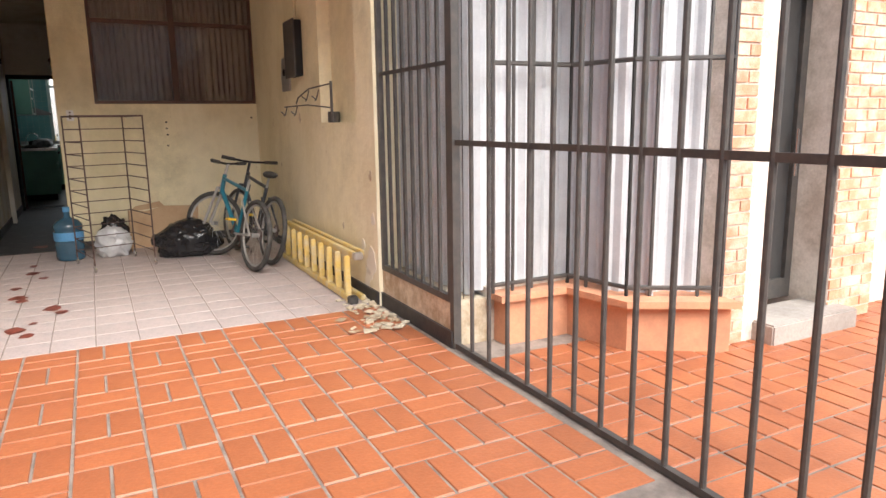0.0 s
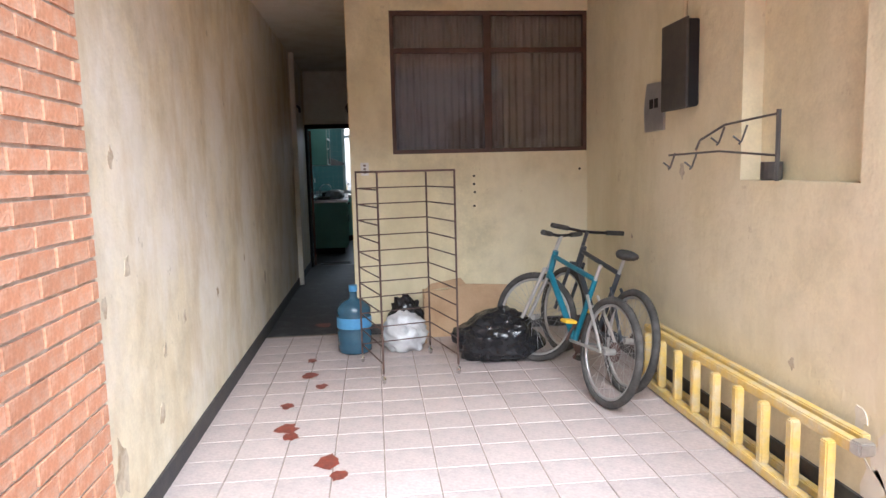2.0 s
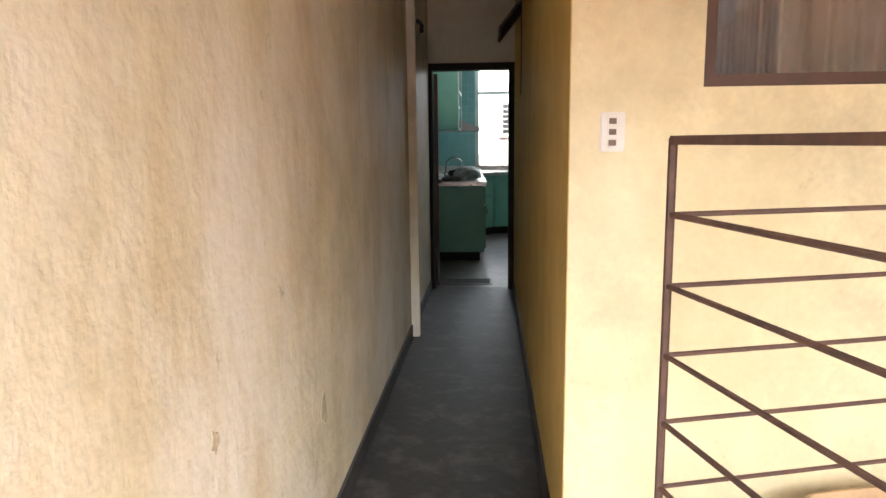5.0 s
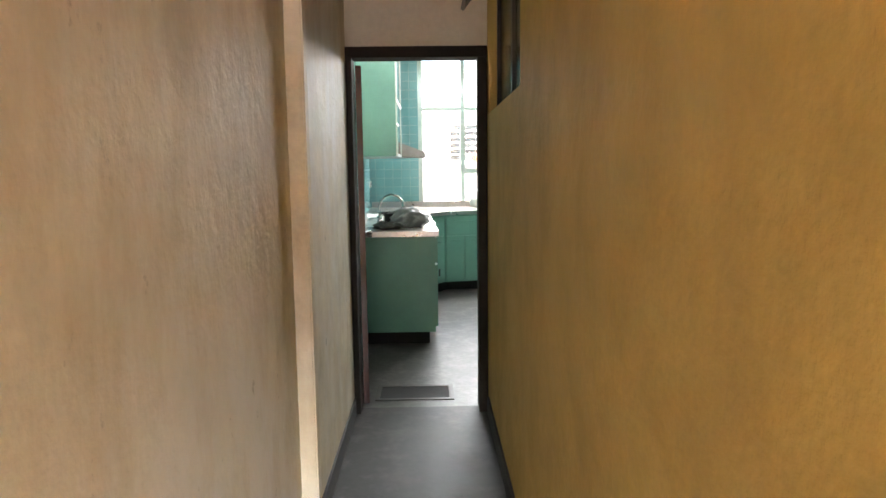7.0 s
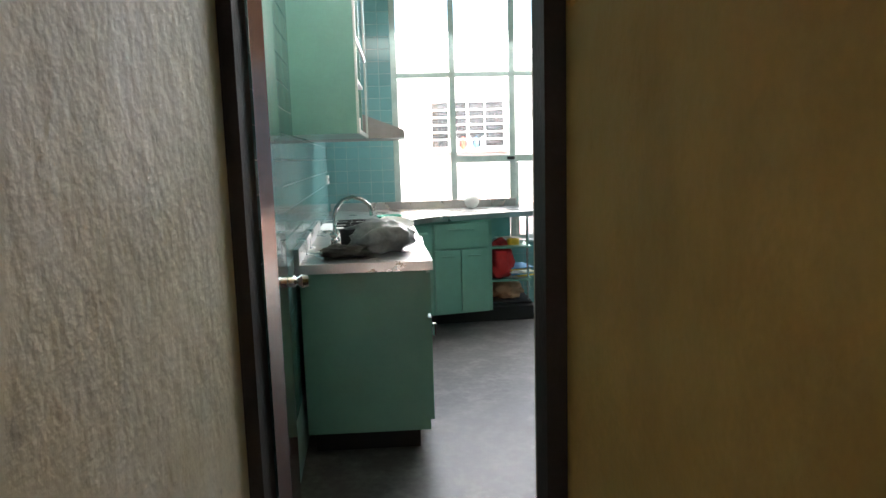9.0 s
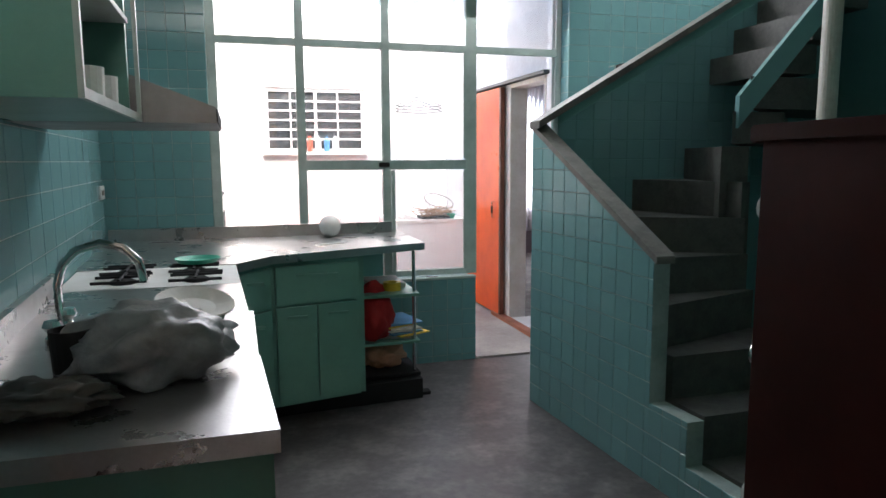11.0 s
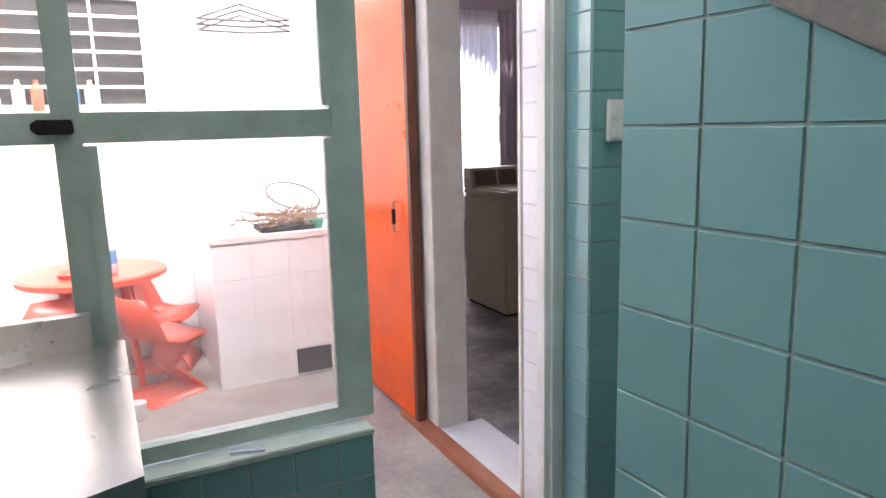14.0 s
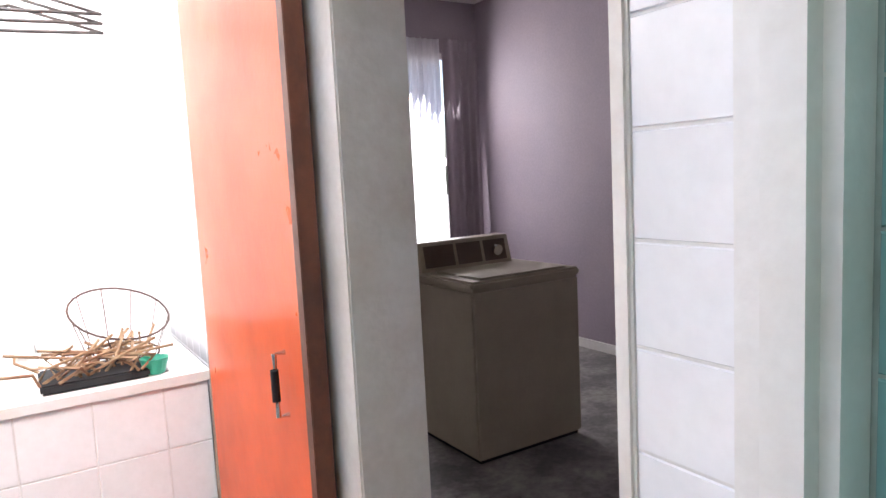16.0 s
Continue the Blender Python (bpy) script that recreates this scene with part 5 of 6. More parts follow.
def face_panel(name, u0, u1, z0, z1, a=e0, b=e1, nrm=en):
    p, q = a.lerp(b, u0), a.lerp(b, u1)
    bm = prism([(p.x, p.y), (q.x, q.y), (q.x + nrm.x, q.y + nrm.y), (p.x + nrm.x, p.y + nrm.y)], z0, z1)
    o = part(name, bm, TEALMETAL, cu)
    m_ = p.lerp(q, 0.25) + nrm * 1.2
    n_ = p.lerp(q, 0.75) + nrm * 1.2
    part("handle", boxes(((m_.x, m_.y - 0.006, z1 - 0.06), (n_.x, m_.y + 0.004, z1 - 0.045))), TEALMETAL, o)


face_panel("drawer", 0.02, 0.95, 0.68, 0.88)
face_panel("door", 0.02, 0.47, 0.15, 0.66)
face_panel("door", 0.49, 0.95, 0.15, 0.66)
c0, c1 = Vector((0.43, 15.885, 0)), Vector((0.615, 16.115, 0))
cn = Vector((c1.y - c0.y, c0.x - c1.x, 0)).normalized() * 0.018
face_panel("drawer", 0.05, 0.95, 0.68, 0.88, c0, c1, cn)
face_panel("door", 0.05, 0.95, 0.15, 0.66, c0, c1, cn)
part("end_panel", box((1.10, 16.24, 0.12), (1.13, 17.0, 0.90)), TEALMETAL, cu)
ct = root("window_worktop", "stainless steel worktop under the window", "worktop")
part("top", prism([(kx(15.84), 15.845), (0.46, 15.845), (0.63, 16.06), (0.85, 16.13), (1.52, 16.36), (1.52, 17.02), (-0.30, 17.02)], 0.905, 0.948), STEEL, ct)
part("backsplash", box((-0.28, 16.985, 0.948), (1.46, 17.018, 1.02)), STEEL, ct)
sh = root("end_shelf", "open steel shelf unit at counter end", "shelf")
part("post", tube(bmesh.new(), (1.47, 16.44, 0.02), (1.47, 16.44, 0.905), 0.011), CHROME, sh)
for z in (0.13, 0.33, 0.62):
    part("shelf", box((1.13, 16.40, z), (1.50, 16.98, z + 0.018), 0.003), TEALMETAL if z > 0.2 else BLACKMATTE, sh)
part("foot", box((1.44, 16.40, 0), (1.56, 16.46, 0.02)), BLACKMATTE, sh)
rd = thing("red_bag", crumpled((0.24, 0.30, 0.34), 31, 0.22, 4, 2), REDCLOTH, "red fabric bag with white piping", "bag", True)
rd.location = (1.24, 16.56, 0.348)
tp = thing("tape_roll", lathe([(0.035, 0), (0.055, 0), (0.055, 0.05), (0.035, 0.05), (0.035, 0.0)], 24), YELLOWTAPE, "roll of yellow tape on the shelf", "tape")
tp.location = (1.36, 16.55, 0.638)
for k in range(9):
    s = random.Random(60 + k)
    p = thing("magazine", box((-0.11, -0.15, 0), (0.11, 0.15, 0.008)), (PAPER, PAPER, YELLOWTAPE, LABELBLUE, PAPER)[k % 5], "worn magazine in a pile on the shelf", "magazine", group="magazines on the shelf")
    p.matrix_basis = pose(1.38 + s.uniform(-0.03, 0.05), 16.62 + s.uniform(-0.04, 0.03), 0.349 + k * 0.0095, 0, 0, s.uniform(-25, 25))
pb_ = thing("paper_ream", box((1.24, 16.60, 0.638), (1.46, 16.90, 0.67), 0.004), PAPER, "stack of papers on the top shelf", "paper")
rg = thing("brown_rag", crumpled((0.3, 0.3, 0.16), 33, 0.35, 4, 2.5), TERRACLAY, "crumpled brown rag on the bottom shelf", "rag", True)
rg.location = (1.3, 16.66, 0.148)
gl = thing("globe_shade", bmesh.new(), WHITE, "white glass globe lamp shade on counter", "lamp shade")
bm = bmesh.new()
bmesh.ops.create_uvsphere(bm, u_segments=24, v_segments=14, radius=0.068)
bm.to_mesh(gl.data)
gl.location = (1.03, 16.86, 1.015)

uc = root("wall_cabinet", "teal open-fronted wall cabinet with shelves", "cabinet")
cx0, cx1 = kx(14.4) + 0.004, 0.19
for a, b in (((kx(14.0), 14.0, 1.55), (cx1, 14.02, 2.45)), ((kx(14.8), 14.82, 1.55), (cx1 - 0.02, 14.84, 2.45)), ((cx0, 14.02, 1.55), (cx1, 14.82, 1.57)), ((cx0, 14.02, 2.43), (cx1, 14.82, 2.45)), ((cx0, 14.02, 1.57), (cx0 + 0.012, 14.82, 2.43))):
    part("panel", box(a, b), TEALMETAL, uc)
part("shelf", box((cx0 + 0.012, 14.02, 1.84), (cx1 - 0.01, 14.82, 1.855)), WHITE, uc)
part("front_edge", boxes(((cx1, 14.0, 1.55), (cx1 + 0.012, 14.015, 2.45)), ((cx1, 14.825, 1.55), (cx1 + 0.012, 14.84, 2.45)), ((cx1, 14.015, 1.55), (cx1 + 0.012, 14.825, 1.572)), ((cx1, 14.015, 2.0), (cx1 + 0.012, 14.825, 2.02))), FRAMEPAINT, uc)
for k in range(4):
    b = thing("white_cup", lathe([(0.03, 0), (0.04, 0.01), (0.042, 0.09), (0.037, 0.09), (0.035, 0.015), (0, 0.012)], 16), WHITE, "white cup in the wall cabinet", "cup", group="cups in the cabinet")
    b.location = (cx1 - 0.06 - 0.04 * (k % 2), 14.42 + k * 0.1, 1.57)
hd_ = root("cooker_hood", "grey steel cooker hood over the stove", "hood")
part("canopy", slab([(kx(15.1), 1.55), (0.42, 1.55), (0.42, 1.60), (0.16, 1.70), (kx(15.1), 1.70)], "y", 14.86, 15.48), HOOD, hd_)
part("front_strip", box((0.42, 14.86, 1.555), (0.424, 15.48, 1.595)), BLACKMATTE, hd_)
part("duct", box((kx(15.2) + 0.01, 15.0, 1.70), (0.10, 15.3, 2.1)), WHITE, hd_)
for (y, z, lab) in ((13.1, 0.75, "loose wall socket with dark cable"), (16.9, 1.25, "white wall socket on teal tiles")):
    s = root("kitchen_socket", lab, "socket")
    part("plate", box((kx(y) + 0.005, y - 0.06, z - 0.04), (kx(y) + 0.016, y + 0.06, z + 0.04), 0.003), WHITE, s)
    part("slot", box((kx(y) + 0.016, y - 0.03, z - 0.015), (kx(y) + 0.019, y + 0.03, z + 0.015)), BROWNPANEL, s)

dr = root("dresser", "tall dark maroon chest of drawers", "dresser", pose(1.175, 13.33, 0, 0, 0, -6))
part("body", box((0, -0.56, 0.02), (0.85, -0.02, 1.45)), MAROON, dr)
part("top", box((-0.005, -0.57, 1.45), (0.86, 0.005, 1.475), 0.003), MAROON, dr)
for k in range(6):
    z = 0.10 + k * 0.225
    d = part("drawer", box((0.02, -0.02, z), (0.83, -0.002, z + 0.21), 0.003), MAROON, dr)
    for x in (0.06, 0.77):
        kb_ = part("knob", lathe([(0.008, 0), (0.008, 0.02), (0.022, 0.028), (0.024, 0.04), (0.015, 0.05), (0, 0.052)], 16), WHITE if k % 2 else CHROME, d, smooth=True)
        kb_.matrix_basis = pose(x, -0.002, z + 0.13, -90, 0, 0)
part("sticker", slab([(-0.36, 1.33), (-0.33, 1.30), (-0.30, 1.33), (-0.33, 1.36)], "x", -0.001, 0.0), GREYBAG, dr, "torn sticker")
sw_ = root("light_switch", "white two-way light switch on teal tiles", "switch")
part("plate", box((2.83, 17.012, 1.325), (2.89, 17.026, 1.445), 0.004), WHITE, sw_)
for z in (1.35, 1.41):
    part("rocker", box((2.845, 17.008, z - 0.015), (2.875, 17.013, z + 0.015), 0.002), WHITE, sw_)
water_jug(pose(3.55, 15.0, 0), "empty blue water jug by the stairs")
sb = thing("white_sack", crumpled((0.36, 0.2, 0.16), 41, 0.25, 4, 2.5), WHITEBAG, "white plastic sack lying by the stairs", "sack", True)
sb.location = (3.28, 15.10, 0.415)
hz = bmesh.new()
line_tube(hz, [(3.12, 15.28, 0.42), (3.20, 15.32, 0.60), (3.27, 15.33, 0.62), (3.33, 15.32, 0.5), (3.36, 15.3, 0.42)], 0.008, 8)
thing("orange_hose", hz, PLASTICORANGE, "loop of orange hose by the stairs", "hose")
dj = thing("dark_sacks", crumpled((0.5, 0.4, 0.35), 44, 0.4, 4, 2), BLACKBAG, "dark bags heaped beside the stairs", "bag", True)
dj.location = (3.85, 14.95, 0)

# ---- things: patio ----
pw = structure("window_4", bmesh.new(), WHITE, "barred white patio window", "window")
part("frame", boxes(((0.78, 20.02, 1.52), (1.85, 20.07, 1.56)), ((0.78, 20.02, 2.16), (1.85, 20.07, 2.2)), ((0.78, 20.02, 1.56), (0.82, 20.07, 2.16)), ((1.81, 20.02, 1.56), (1.85, 20.07, 2.16)), ((1.30, 20.02, 1.56), (1.33, 20.07, 2.16))), WHITE, pw)
for k in range(1, 6):
    part("bar", box((0.82, 20.0, 1.56 + k * 0.1 - 0.008), (1.81, 20.015, 1.56 + k * 0.1 + 0.008)), WHITE, pw)
for x in (1.05, 1.55):
    part("bar", box((x - 0.008, 20.016, 1.56), (x + 0.008, 20.02, 2.16)), WHITE, pw)
part("pane", box((0.82, 20.05, 1.56), (1.81, 20.056, 2.16)), FROST, pw)
pd = structure("door_4", box((0.25, 19.965, 0), (0.68, 19.997, 2.1), 0.003), WHITE, "white painted patio door", "door")
part("door_handle", lathe([(0.02, 0), (0.012, 0.02), (0.025, 0.05), (0, 0.055)], 12), BLACKMATTE, pd).matrix_basis = pose(0.32, 19.965, 1.1, 90, 0, 0)
structure("door_5", box((-0.45, 19.96, 0), (0.15, 19.997, 2.05), 0.003), GREYSTONE, "grey sheet metal door in the patio", "door")
ws = root("wash_trough", "white tiled concrete laundry trough with washboard", "trough")
lv = part("body", boxes(((1.985, 19.12, 0.0), (2.72, 19.16, 0.80)), ((1.985, 19.16, 0.0), (2.02, 19.98, 0.80)), ((2.64, 19.16, 0.0), (2.72, 19.98, 0.80)), ((2.02, 19.94, 0.0), (2.64, 19.98, 0.80)), ((2.02, 19.16, 0.5), (2.64, 19.94, 0.55)), ((2.28, 19.16, 0.55), (2.32, 19.94, 0.80))), WHITEGROUT, ws)
part("rim", boxes(((1.97, 19.11, 0.80), (2.73, 19.19, 0.83)), ((1.97, 19.19, 0.80), (2.03, 19.98, 0.83)), ((2.62, 19.19, 0.80), (2.73, 19.98, 0.83)), ((2.27, 19.19, 0.80), (2.34, 19.98, 0.83))), WHITE, ws)
part("opening", box((2.40, 19.112, 0.02), (2.60, 19.118, 0.16)), BLACKMATTE, ws, "dark opening at the foot")
tiles(ws, (1.985, 19.1195, 0), (1, 0, 0), (0, 0, 1), rect(0, 0.17, 0.735, 0.80), WHITETILE, w=0.2, h=0.2)
tiles(ws, (1.9845, 19.98, 0), (0, -1, 0), (0, 0, 1), rect(0, 0, 0.86, 0.80), WHITETILE, w=0.2, h=0.2)
bk = root("wire_basket", "bent wire basket lying on the trough", "basket")
bm = bmesh.new()
torus(bm, pose(2.52, 19.45, 1.0, 25, 10, 0), 0.16, 0.004, 24, 5)
torus(bm, pose(2.52, 19.42, 0.86, 10, 0, 0), 0.11, 0.004, 24, 5)
for k in range(10):
    a = 2 * math.pi * k / 10
    tube(bm, (2.52 + 0.11 * math.cos(a), 19.42 + 0.11 * math.sin(a), 0.86), pose(2.52, 19.45, 1.0, 25, 10, 0) @ Vector((0.16 * math.cos(a), 0.16 * math.sin(a), 0)), 0.002, seg=4)
part("wires", bm, RUST, bk)
tray = root("plant_tray", "dark tray with dry plant stems", "tray")
part("tray", box((2.26, 19.16, 0.832), (2.56, 19.38, 0.86), 0.006), BLACKMATTE, tray)
for k in range(40):
    a, b = rr.uniform(2.26, 2.56), rr.uniform(19.16, 19.38)
    bm = bmesh.new()
    line_tube(bm, [(a, b, 0.86), (a + rr.uniform(-0.08, 0.08), b + rr.uniform(-0.06, 0.06), 0.90), (a + rr.uniform(-0.15, 0.15), b + rr.uniform(-0.1, 0.1), 0.86 + rr.uniform(0.02, 0.1))], 0.005, 5)
    part("stem", bm, WICKER, tray)
tb = thing("green_tub", lathe([(0.03, 0), (0.045, 0.05), (0.042, 0.05), (0.0, 0.01)], 16), GREENPLASTIC, "small green plastic tub on the trough", "tub")
tb.location = (2.58, 19.2, 0.832)
bo = root("broom", "wooden broom leaning against the wall", "broom")
part("stick", tube(bmesh.new(), (2.715, 19.07, 0.06), (2.745, 19.10, 1.25), 0.013), WOOD, bo)
part("brush", crumpled((0.16, 0.14, 0.10), 51, 0.2, 3, 3), CLOTH, bo).location = (2.66, 19.02, 0)
hg = root("wire_hanger", "wire clothes hangers on a patio line", "hanger")
bm = bmesh.new()
for s in (0.0, 0.03, 0.06):
    line_tube(bm, [(2.05, 19.4, 1.92 + s), (2.30, 19.5, 2.02 + s), (2.55, 19.4, 1.93 + s), (2.30, 19.3, 1.90 + s), (2.05, 19.4, 1.92 + s)], 0.006, 5)
line_tube(bm, [(2.30, 19.45, 2.03), (2.31, 19.45, 2.10), (2.35, 19.45, 2.12)], 0.004, 5)
part("wire", bm, IRON, hg)
part("line", tubes([((-0.6, 19.45, 2.12), (2.775, 19.45, 2.12))], 0.003, 5), IRON, hg)
dp = thing("drain_pipe", tube(bmesh.new(), (2.22, 19.96, 0.8), (2.22, 19.96, 3.1), 0.04, seg=16), WHITE, "white painted pipe down the patio wall", "pipe")
ta = root("round_table", "round coral plastic garden table", "table", pose(1.42, 19.62, 0))
part("tabletop", lathe([(0.0, 0.60), (0.36, 0.60), (0.38, 0.61), (0.38, 0.635), (0.36, 0.645), (0, 0.645)], 36), PLASTICORANGE, ta)
for k in range(4):
    a = math.radians(45 + 90 * k)
    part("leg", tube(bmesh.new(), (0.26 * math.cos(a), 0.26 * math.sin(a), 0), (0.2 * math.cos(a), 0.2 * math.sin(a), 0.60), 0.02, 0.026), PLASTICORANGE, ta)
ash = thing("coral_dish", lathe([(0.0, 0), (0.09, 0), (0.11, 0.025), (0.10, 0.025), (0.07, 0.008), (0, 0.008)], 24), PLASTICORANGE, "coral plastic dish on the table", "dish")
ash.location = (1.35, 19.5, 0.645)
bt = root("water_bottle", "clear plastic bottle with blue label", "bottle", pose(1.50, 19.45, 0.645))
part("bottle", lathe([(0.04, 0), (0.045, 0.01), (0.045, 0.17), (0.02, 0.22), (0.014, 0.25), (0.014, 0.27)], 18), WHITEBAG, bt, smooth=True)
part("label", lathe([(0.0458, 0.06), (0.0462, 0.062), (0.0462, 0.13), (0.0458, 0.132)], 18), LABELBLUE, bt)


def shell_chair(m):
    r = root("shell_chair", "coral moulded plastic children's chair", "chair", m, "chairs round the patio table")
    bm = bmesh.new()
    prof = [(-0.16, 0.02), (-0.20, 0.0), (0.12, 0.0), (0.10, 0.04), (-0.02, 0.16), (0.06, 0.29), (0.10, 0.31), (-0.06, 0.30), (-0.15, 0.33), (-0.19, 0.45), (-0.22, 0.56)]
    rows = []
    for k, (y, z) in enumerate(prof):
        w = (0.17, 0.17, 0.17, 0.13, 0.10, 0.17, 0.18, 0.19, 0.19, 0.18, 0.12)[k]
        rows.append([bm.verts.new((w * u, y + 0.05 * u * u * (1 if k > 6 else 0), z)) for u in (-1, -0.5, 0, 0.5, 1)])
    for a, b in zip(rows[1:], rows[2:]):
        for i in range(4):
            bm.faces.new((a[i], a[i + 1], b[i + 1], b[i]))
    bmesh.ops.delete(bm, geom=rows[0], context="VERTS")
    bmesh.ops.solidify(bm, geom=bm.faces[:], thickness=0.012)
    part("shell", bm, PLASTICORANGE, r, smooth=True)
    return r


ch = shell_chair(pose(1.72, 19.28, 0, 0, 0, -60))
copy_thing(ch, pose(1.22, 19.15, 0, 0, 0, 170))
copy_thing(ch, pose(1.80, 19.75, 0, 0, 0, -110))
pc = thing("paper_cup", lathe([(0.03, 0), (0.04, 0.09), (0.036, 0.09), (0.0, 0.01)], 16), WHITE, "white paper cup on the patio floor", "cup")
pc.location = (1.56, 18.95, -0.004)
bu = root("clay_pot", "terracotta flower pot with a rim", "pot", pose(1.62, 17.62, 0))
part("body", lathe([(0.09, 0), (0.13, 0.24), (0.12, 0.24), (0.08, 0.03), (0, 0.03)], 24), TERRACLAY, bu)
part("rim", lathe([(0.132, 0.21), (0.145, 0.21), (0.148, 0.26), (0.135, 0.26)], 24), CARD, bu)
for k in range(5):
    b = thing("bleach_bottle", lathe([(0.03, 0), (0.032, 0.12), (0.012, 0.15), (0.012, 0.17)], 12), (WHITE, PLASTICORANGE, WHITE, LABELBLUE, WHITE)[k], "small cleaning bottle on the window ledge", "bottle", group="bottles on the ledge")
    b.location = (1.15 + k * 0.09, 19.97, 1.525)
structure("window_ledge", box((0.75, 19.93, 1.495), (1.88, 20.0, 1.52)), WHITE, "white ledge under the patio window", "ledge")
yc = thing("yellow_crate", boxes(((0.1, 19.4, 0.95), (0.3, 19.6, 1.1))), YELLOWTAPE, "yellow plastic crate in the patio", "crate")
yc2 = thing("crate_stand", boxes(((0.05, 19.35, 0.9), (0.35, 19.65, 0.95)), ((0.05, 19.35, 0), (0.09, 19.39, 0.9)), ((0.31, 19.35, 0), (0.35, 19.39, 0.9)), ((0.05, 19.61, 0), (0.09, 19.65, 0.9)), ((0.31, 19.61, 0), (0.35, 19.65, 0.9))), GREYSTONE, "grey stand under the crate", "stand")

# ---- things: laundry ----
wm = root("washing_machine", "old beige top-loading washing machine", "washing machine", pose(4.03, 19.5, 0, 0, 0, 0))
part("cabinet", box((0, 0, 0.02), (0.68, 0.60, 0.86), 0.012), BEIGE, wm)
part("top", box((-0.005, -0.008, 0.862), (0.685, 0.60, 0.905), 0.012), BEIGE, wm)
part("lid", box((0.06, 0.02, 0.905), (0.62, 0.42, 0.915), 0.006), BEIGE, wm)
part("base", box((0.02, 0.02, 0), (0.66, 0.58, 0.02)), BLACKMATTE, wm)
cn_ = part("console", slab([(0.46, 0.905), (0.60, 0.905), (0.60, 1.06), (0.50, 1.06)], "x", 0.0, 0.60), BEIGE, wm)
for x0, x1 in ((0.03, 0.22), (0.24, 0.40), (0.42, 0.57)):
    part("panel", slab([(0.455 + 0.008, 0.925), (0.4635, 0.925), (0.491, 1.04), (0.488, 1.04)], "x", x0, x1), BROWNPANEL, cn_, "dark control panel")
part("dial", tubes([((0.50, 0.472, 0.985), (0.50, 0.448, 0.98))], 0.03, 18), CHROME, cn_)

# ---- tiles, bricks and pavers ----
# half wall beside the stairs, seen from the west
HWA = (SKEW, -1, 0)
tiles(hw, (2.1015, 16.13, -0.005), HWA, (0, 0, 1), [(0, 0.005), (1.12, 0.005), (1.12, 1.0), (0, 1.603)], TEALTILE, w=0.121, h=0.115)
tiles(hw, (2.1015, 16.13, -0.005), HWA, (0, 0, 1), rect(1.12, 0.005, 1.365, 0.37), TEALTILE, w=0.121, h=0.115)
tiles(hw, (2.1015, 16.13, -0.005), HWA, (0, 0, 1), rect(1.365, 0.005, 1.68, 0.18), TEALTILE, w=0.121, h=0.115)
tiles(low, (0.325, 17.0295, 0.045), (1, 0, 0), (0, 0, 1), rect(1.1, -0.045, 1.75, 0.55), TEALTILE)
tiles(low, (2.0755, 17.25, 0.045), (0, 1, 0), (0, 0, 1), rect(-0.22, -0.045, 0, 0.55), TEALTILE)
tiles(pier, (0.325, 17.0195, 0), (1, 0, 0), (0, 0, 1), rect(-0.65, 0.9, 0, 3.3), TEALTILE)
tiles(wsw, (2.78, 17.0295, 0.04), (1, 0, 0), (0, 0, 1), rect(0, -0.04, 0.32, 2.6), TEALTILE, w=0.16)
tiles(wsw, (2.7795, 17.148, 0.04), (0, -1, 0), (0, 0, 1), rect(0, -0.04, 0.117, 2.6), TEALTILE, w=0.16)
tiles(wsw, (3.0995, 17.028, 0.04), (0, -1, 0), (0, 0, 1), rect(0, -0.04, 0.078, 2.05), TEALTILE, w=0.16)
tiles(wsw, (2.78, 17.0295, 0.04), (1, 0, 0), (0, 0, 1), rect(0.28, 1.7, 1.36, 3.2), TEALTILE, pieces=False)
tiles(wk, KW0 + Vector((0.0005, 0, 0)), kdir, (0, 0, 1), rect(0, 0.3, 4.7, 3.3), TEALTILE, w=0.22, h=0.11, pieces=False)
tiles(hw2, (2.215, 16.0395, 0), (1, 0, 0), (0, 0, 1), [(0, 0.5), (1.9, 0.5), (1.9, 2.70), (0, 1.62)], TEALTILE, pieces=False)
# white tiles in the patio
tiles(plw, (2.7745, 17.375, 0.02), (0, -1, 0), (0, 0, 1), rect(0, 0, 0.125, 2.9), WHITETILE, w=0.14, h=0.11)
tiles(plw, (2.7745, 20.0, 0.02), (0, -1, 0), (0, 0, 1), rect(0, 0, 1.80, 3.0), WHITETILE, pieces=False)
tiles(pb, (1.85, 19.9995, 0.02), (1, 0, 0), (0, 0, 1), rect(0, 0, 0.92, 3.0), WHITETILE, w=0.2, h=0.2, pieces=False)

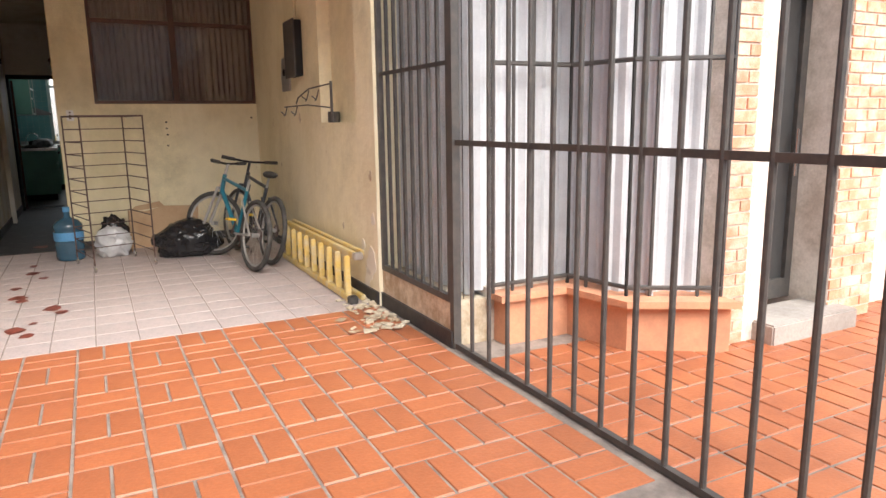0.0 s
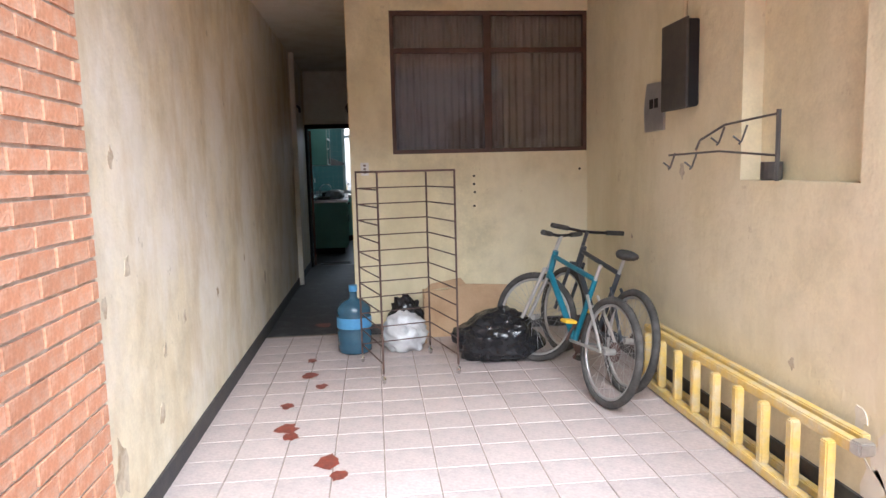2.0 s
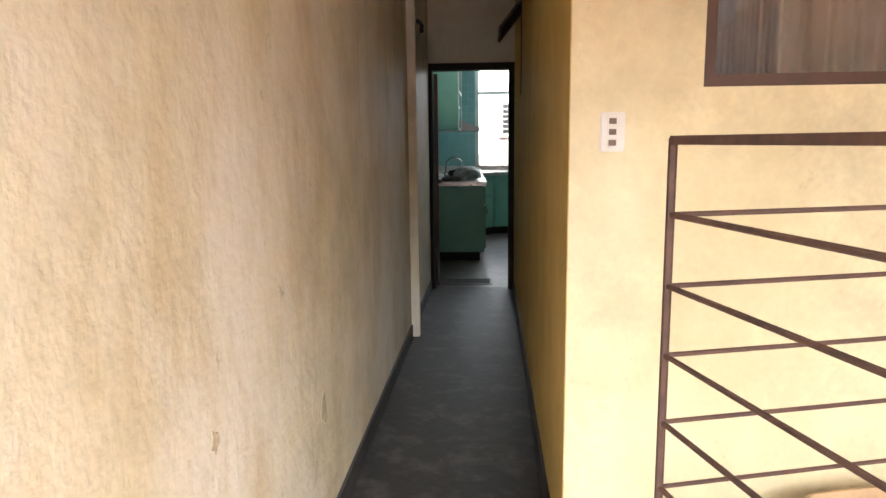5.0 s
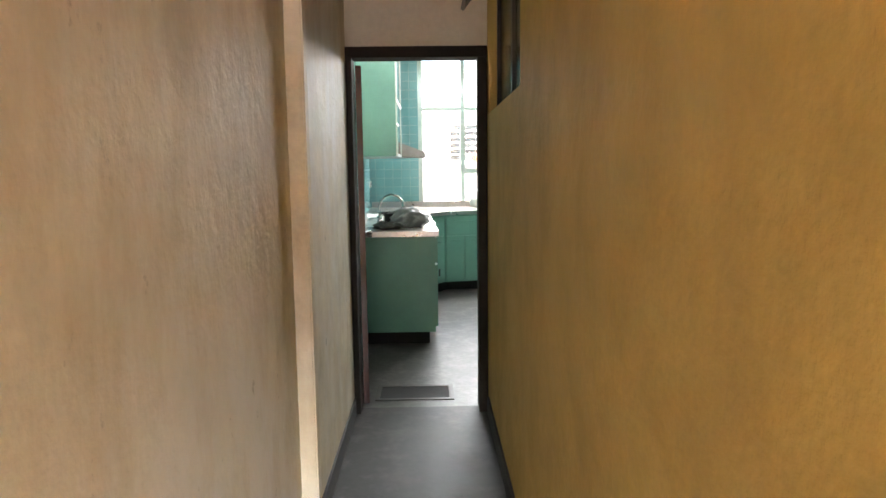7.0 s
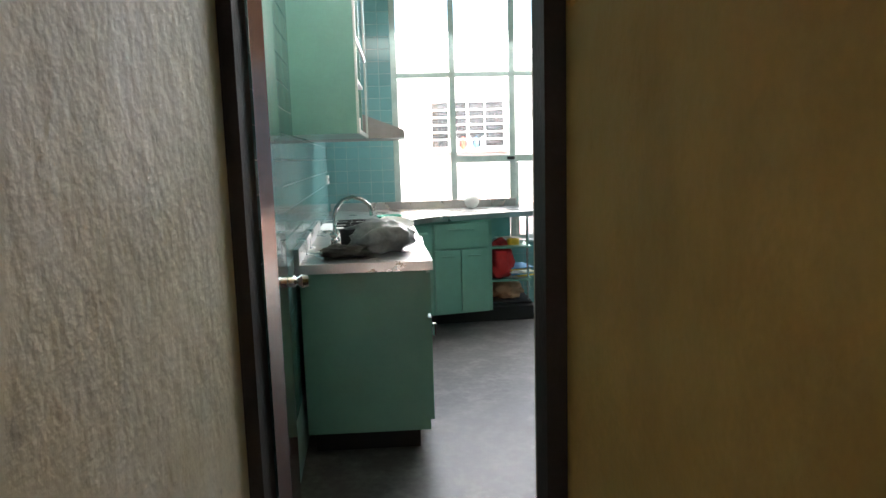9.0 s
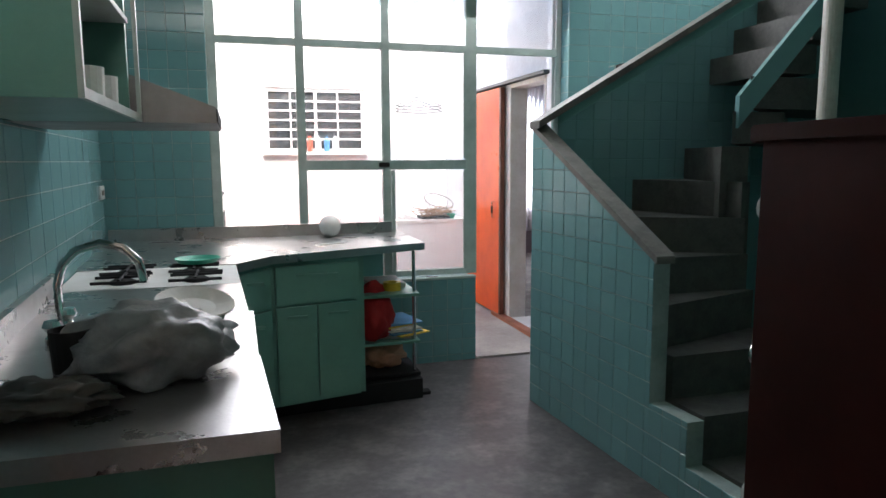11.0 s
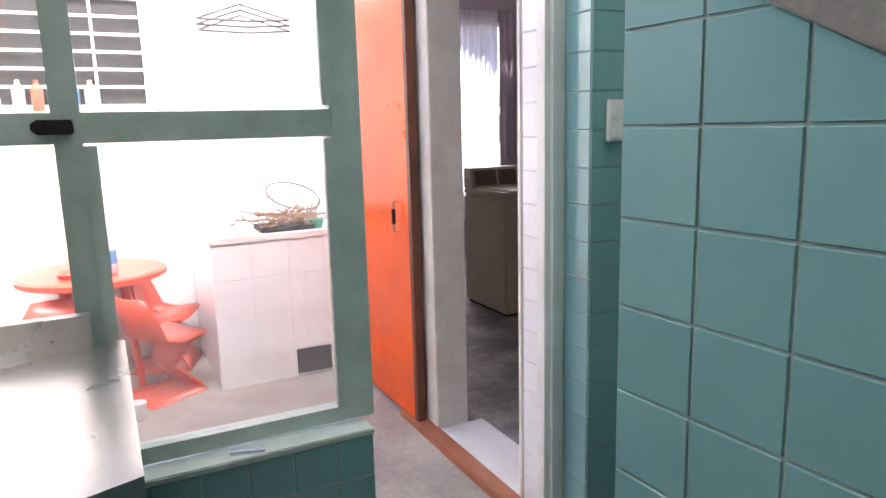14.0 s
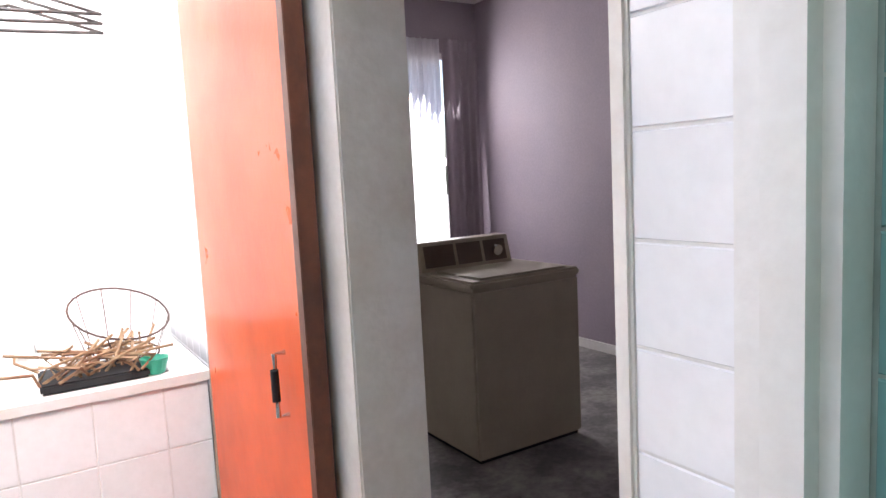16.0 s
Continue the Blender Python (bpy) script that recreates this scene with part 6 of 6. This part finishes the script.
# carport floor
tiles(cfloor, (0.0, 4.0, -0.0035), (1, 0, 0), (0, 1, 0), rect(0, 0, 2.86, 3.8), PINK, w=0.25, h=0.25, gap=0.006, jitter=0.0015)

# clay pavers in basket weave
def paver_cells(owner, x0, x1, y0, y1, pieces):
    c = 0.28
    shared = {}
    joined = None if pieces else bmesh.new()
    rng = random.Random(3)
    for i in range(round((x1 - x0) / c)):
        for j in range(round((y1 - y0) / c)):
            for k in range(2):
                turn = (i + j) % 2
                w, h = (c - 0.012, c / 2 - 0.012) if turn else (c / 2 - 0.012, c - 0.012)
                x, y = x0 + i * c + 0.006 + (0 if turn else k * c / 2), y0 + j * c + 0.006 + (k * c / 2 if turn else 0)
                lift = rng.uniform(0, 0.0025)
                if not pieces:
                    tile_piece(joined, rect(x, y, x + w, y + h), 0.006 + lift, 0.006, lambda u, v, q: Vector((u, v, q - 0.007)))
                    continue
                if turn not in shared:
                    bm = bmesh.new()
                    tile_piece(bm, rect(0, 0, w, h), 0.006, 0.006, lambda u, v, q: Vector((u, v, q - 0.007)))
                    ob = link("paver", bm, PAVER)
                    shared[turn] = ob.data
                else:
                    ob = new("paver", shared[turn])
                ob.parent = owner
                ob.matrix_basis = Matrix.Translation((x, y, lift))
    if joined is not None:
        part("paver_field", joined, PAVER, owner)["kind"] = "stuff"


paver_cells(drive, 0.06, 2.86, 1.2, 4.0, True)
paver_cells(drive, 0.06, 2.86, -4.0, 1.2 - 0.12, False)
paver_cells(drive, 2.96, 7.16, -1.0, 2.7, False)

# bricks of the garden wall and of the piers
def bricks(owner, origin, along, u1, v1, pieces):
    tiles(owner, origin, along, (0, 0, 1), rect(0, 0, u1, v1), BRICK, w=0.225, h=0.072, gap=0.012, name="brick", raise_=0.008, pieces=pieces, shift=0.5, jitter=0.003)


bricks(wl, (0.0445, 2.2, 0.0), (0, 1, 0), 2.08, 2.3, True)
bricks(wl, (0.0445, -2.0, 0.0), (0, 1, 0), 4.19, 2.3, False)
bricks(front, (4.25, 2.1495, 0), (1, 0, 0), 0.20, 2.6, False)
bricks(front, (5.25, 2.1495, 0), (1, 0, 0), 0.45, 2.6, False)
lay_tiles()
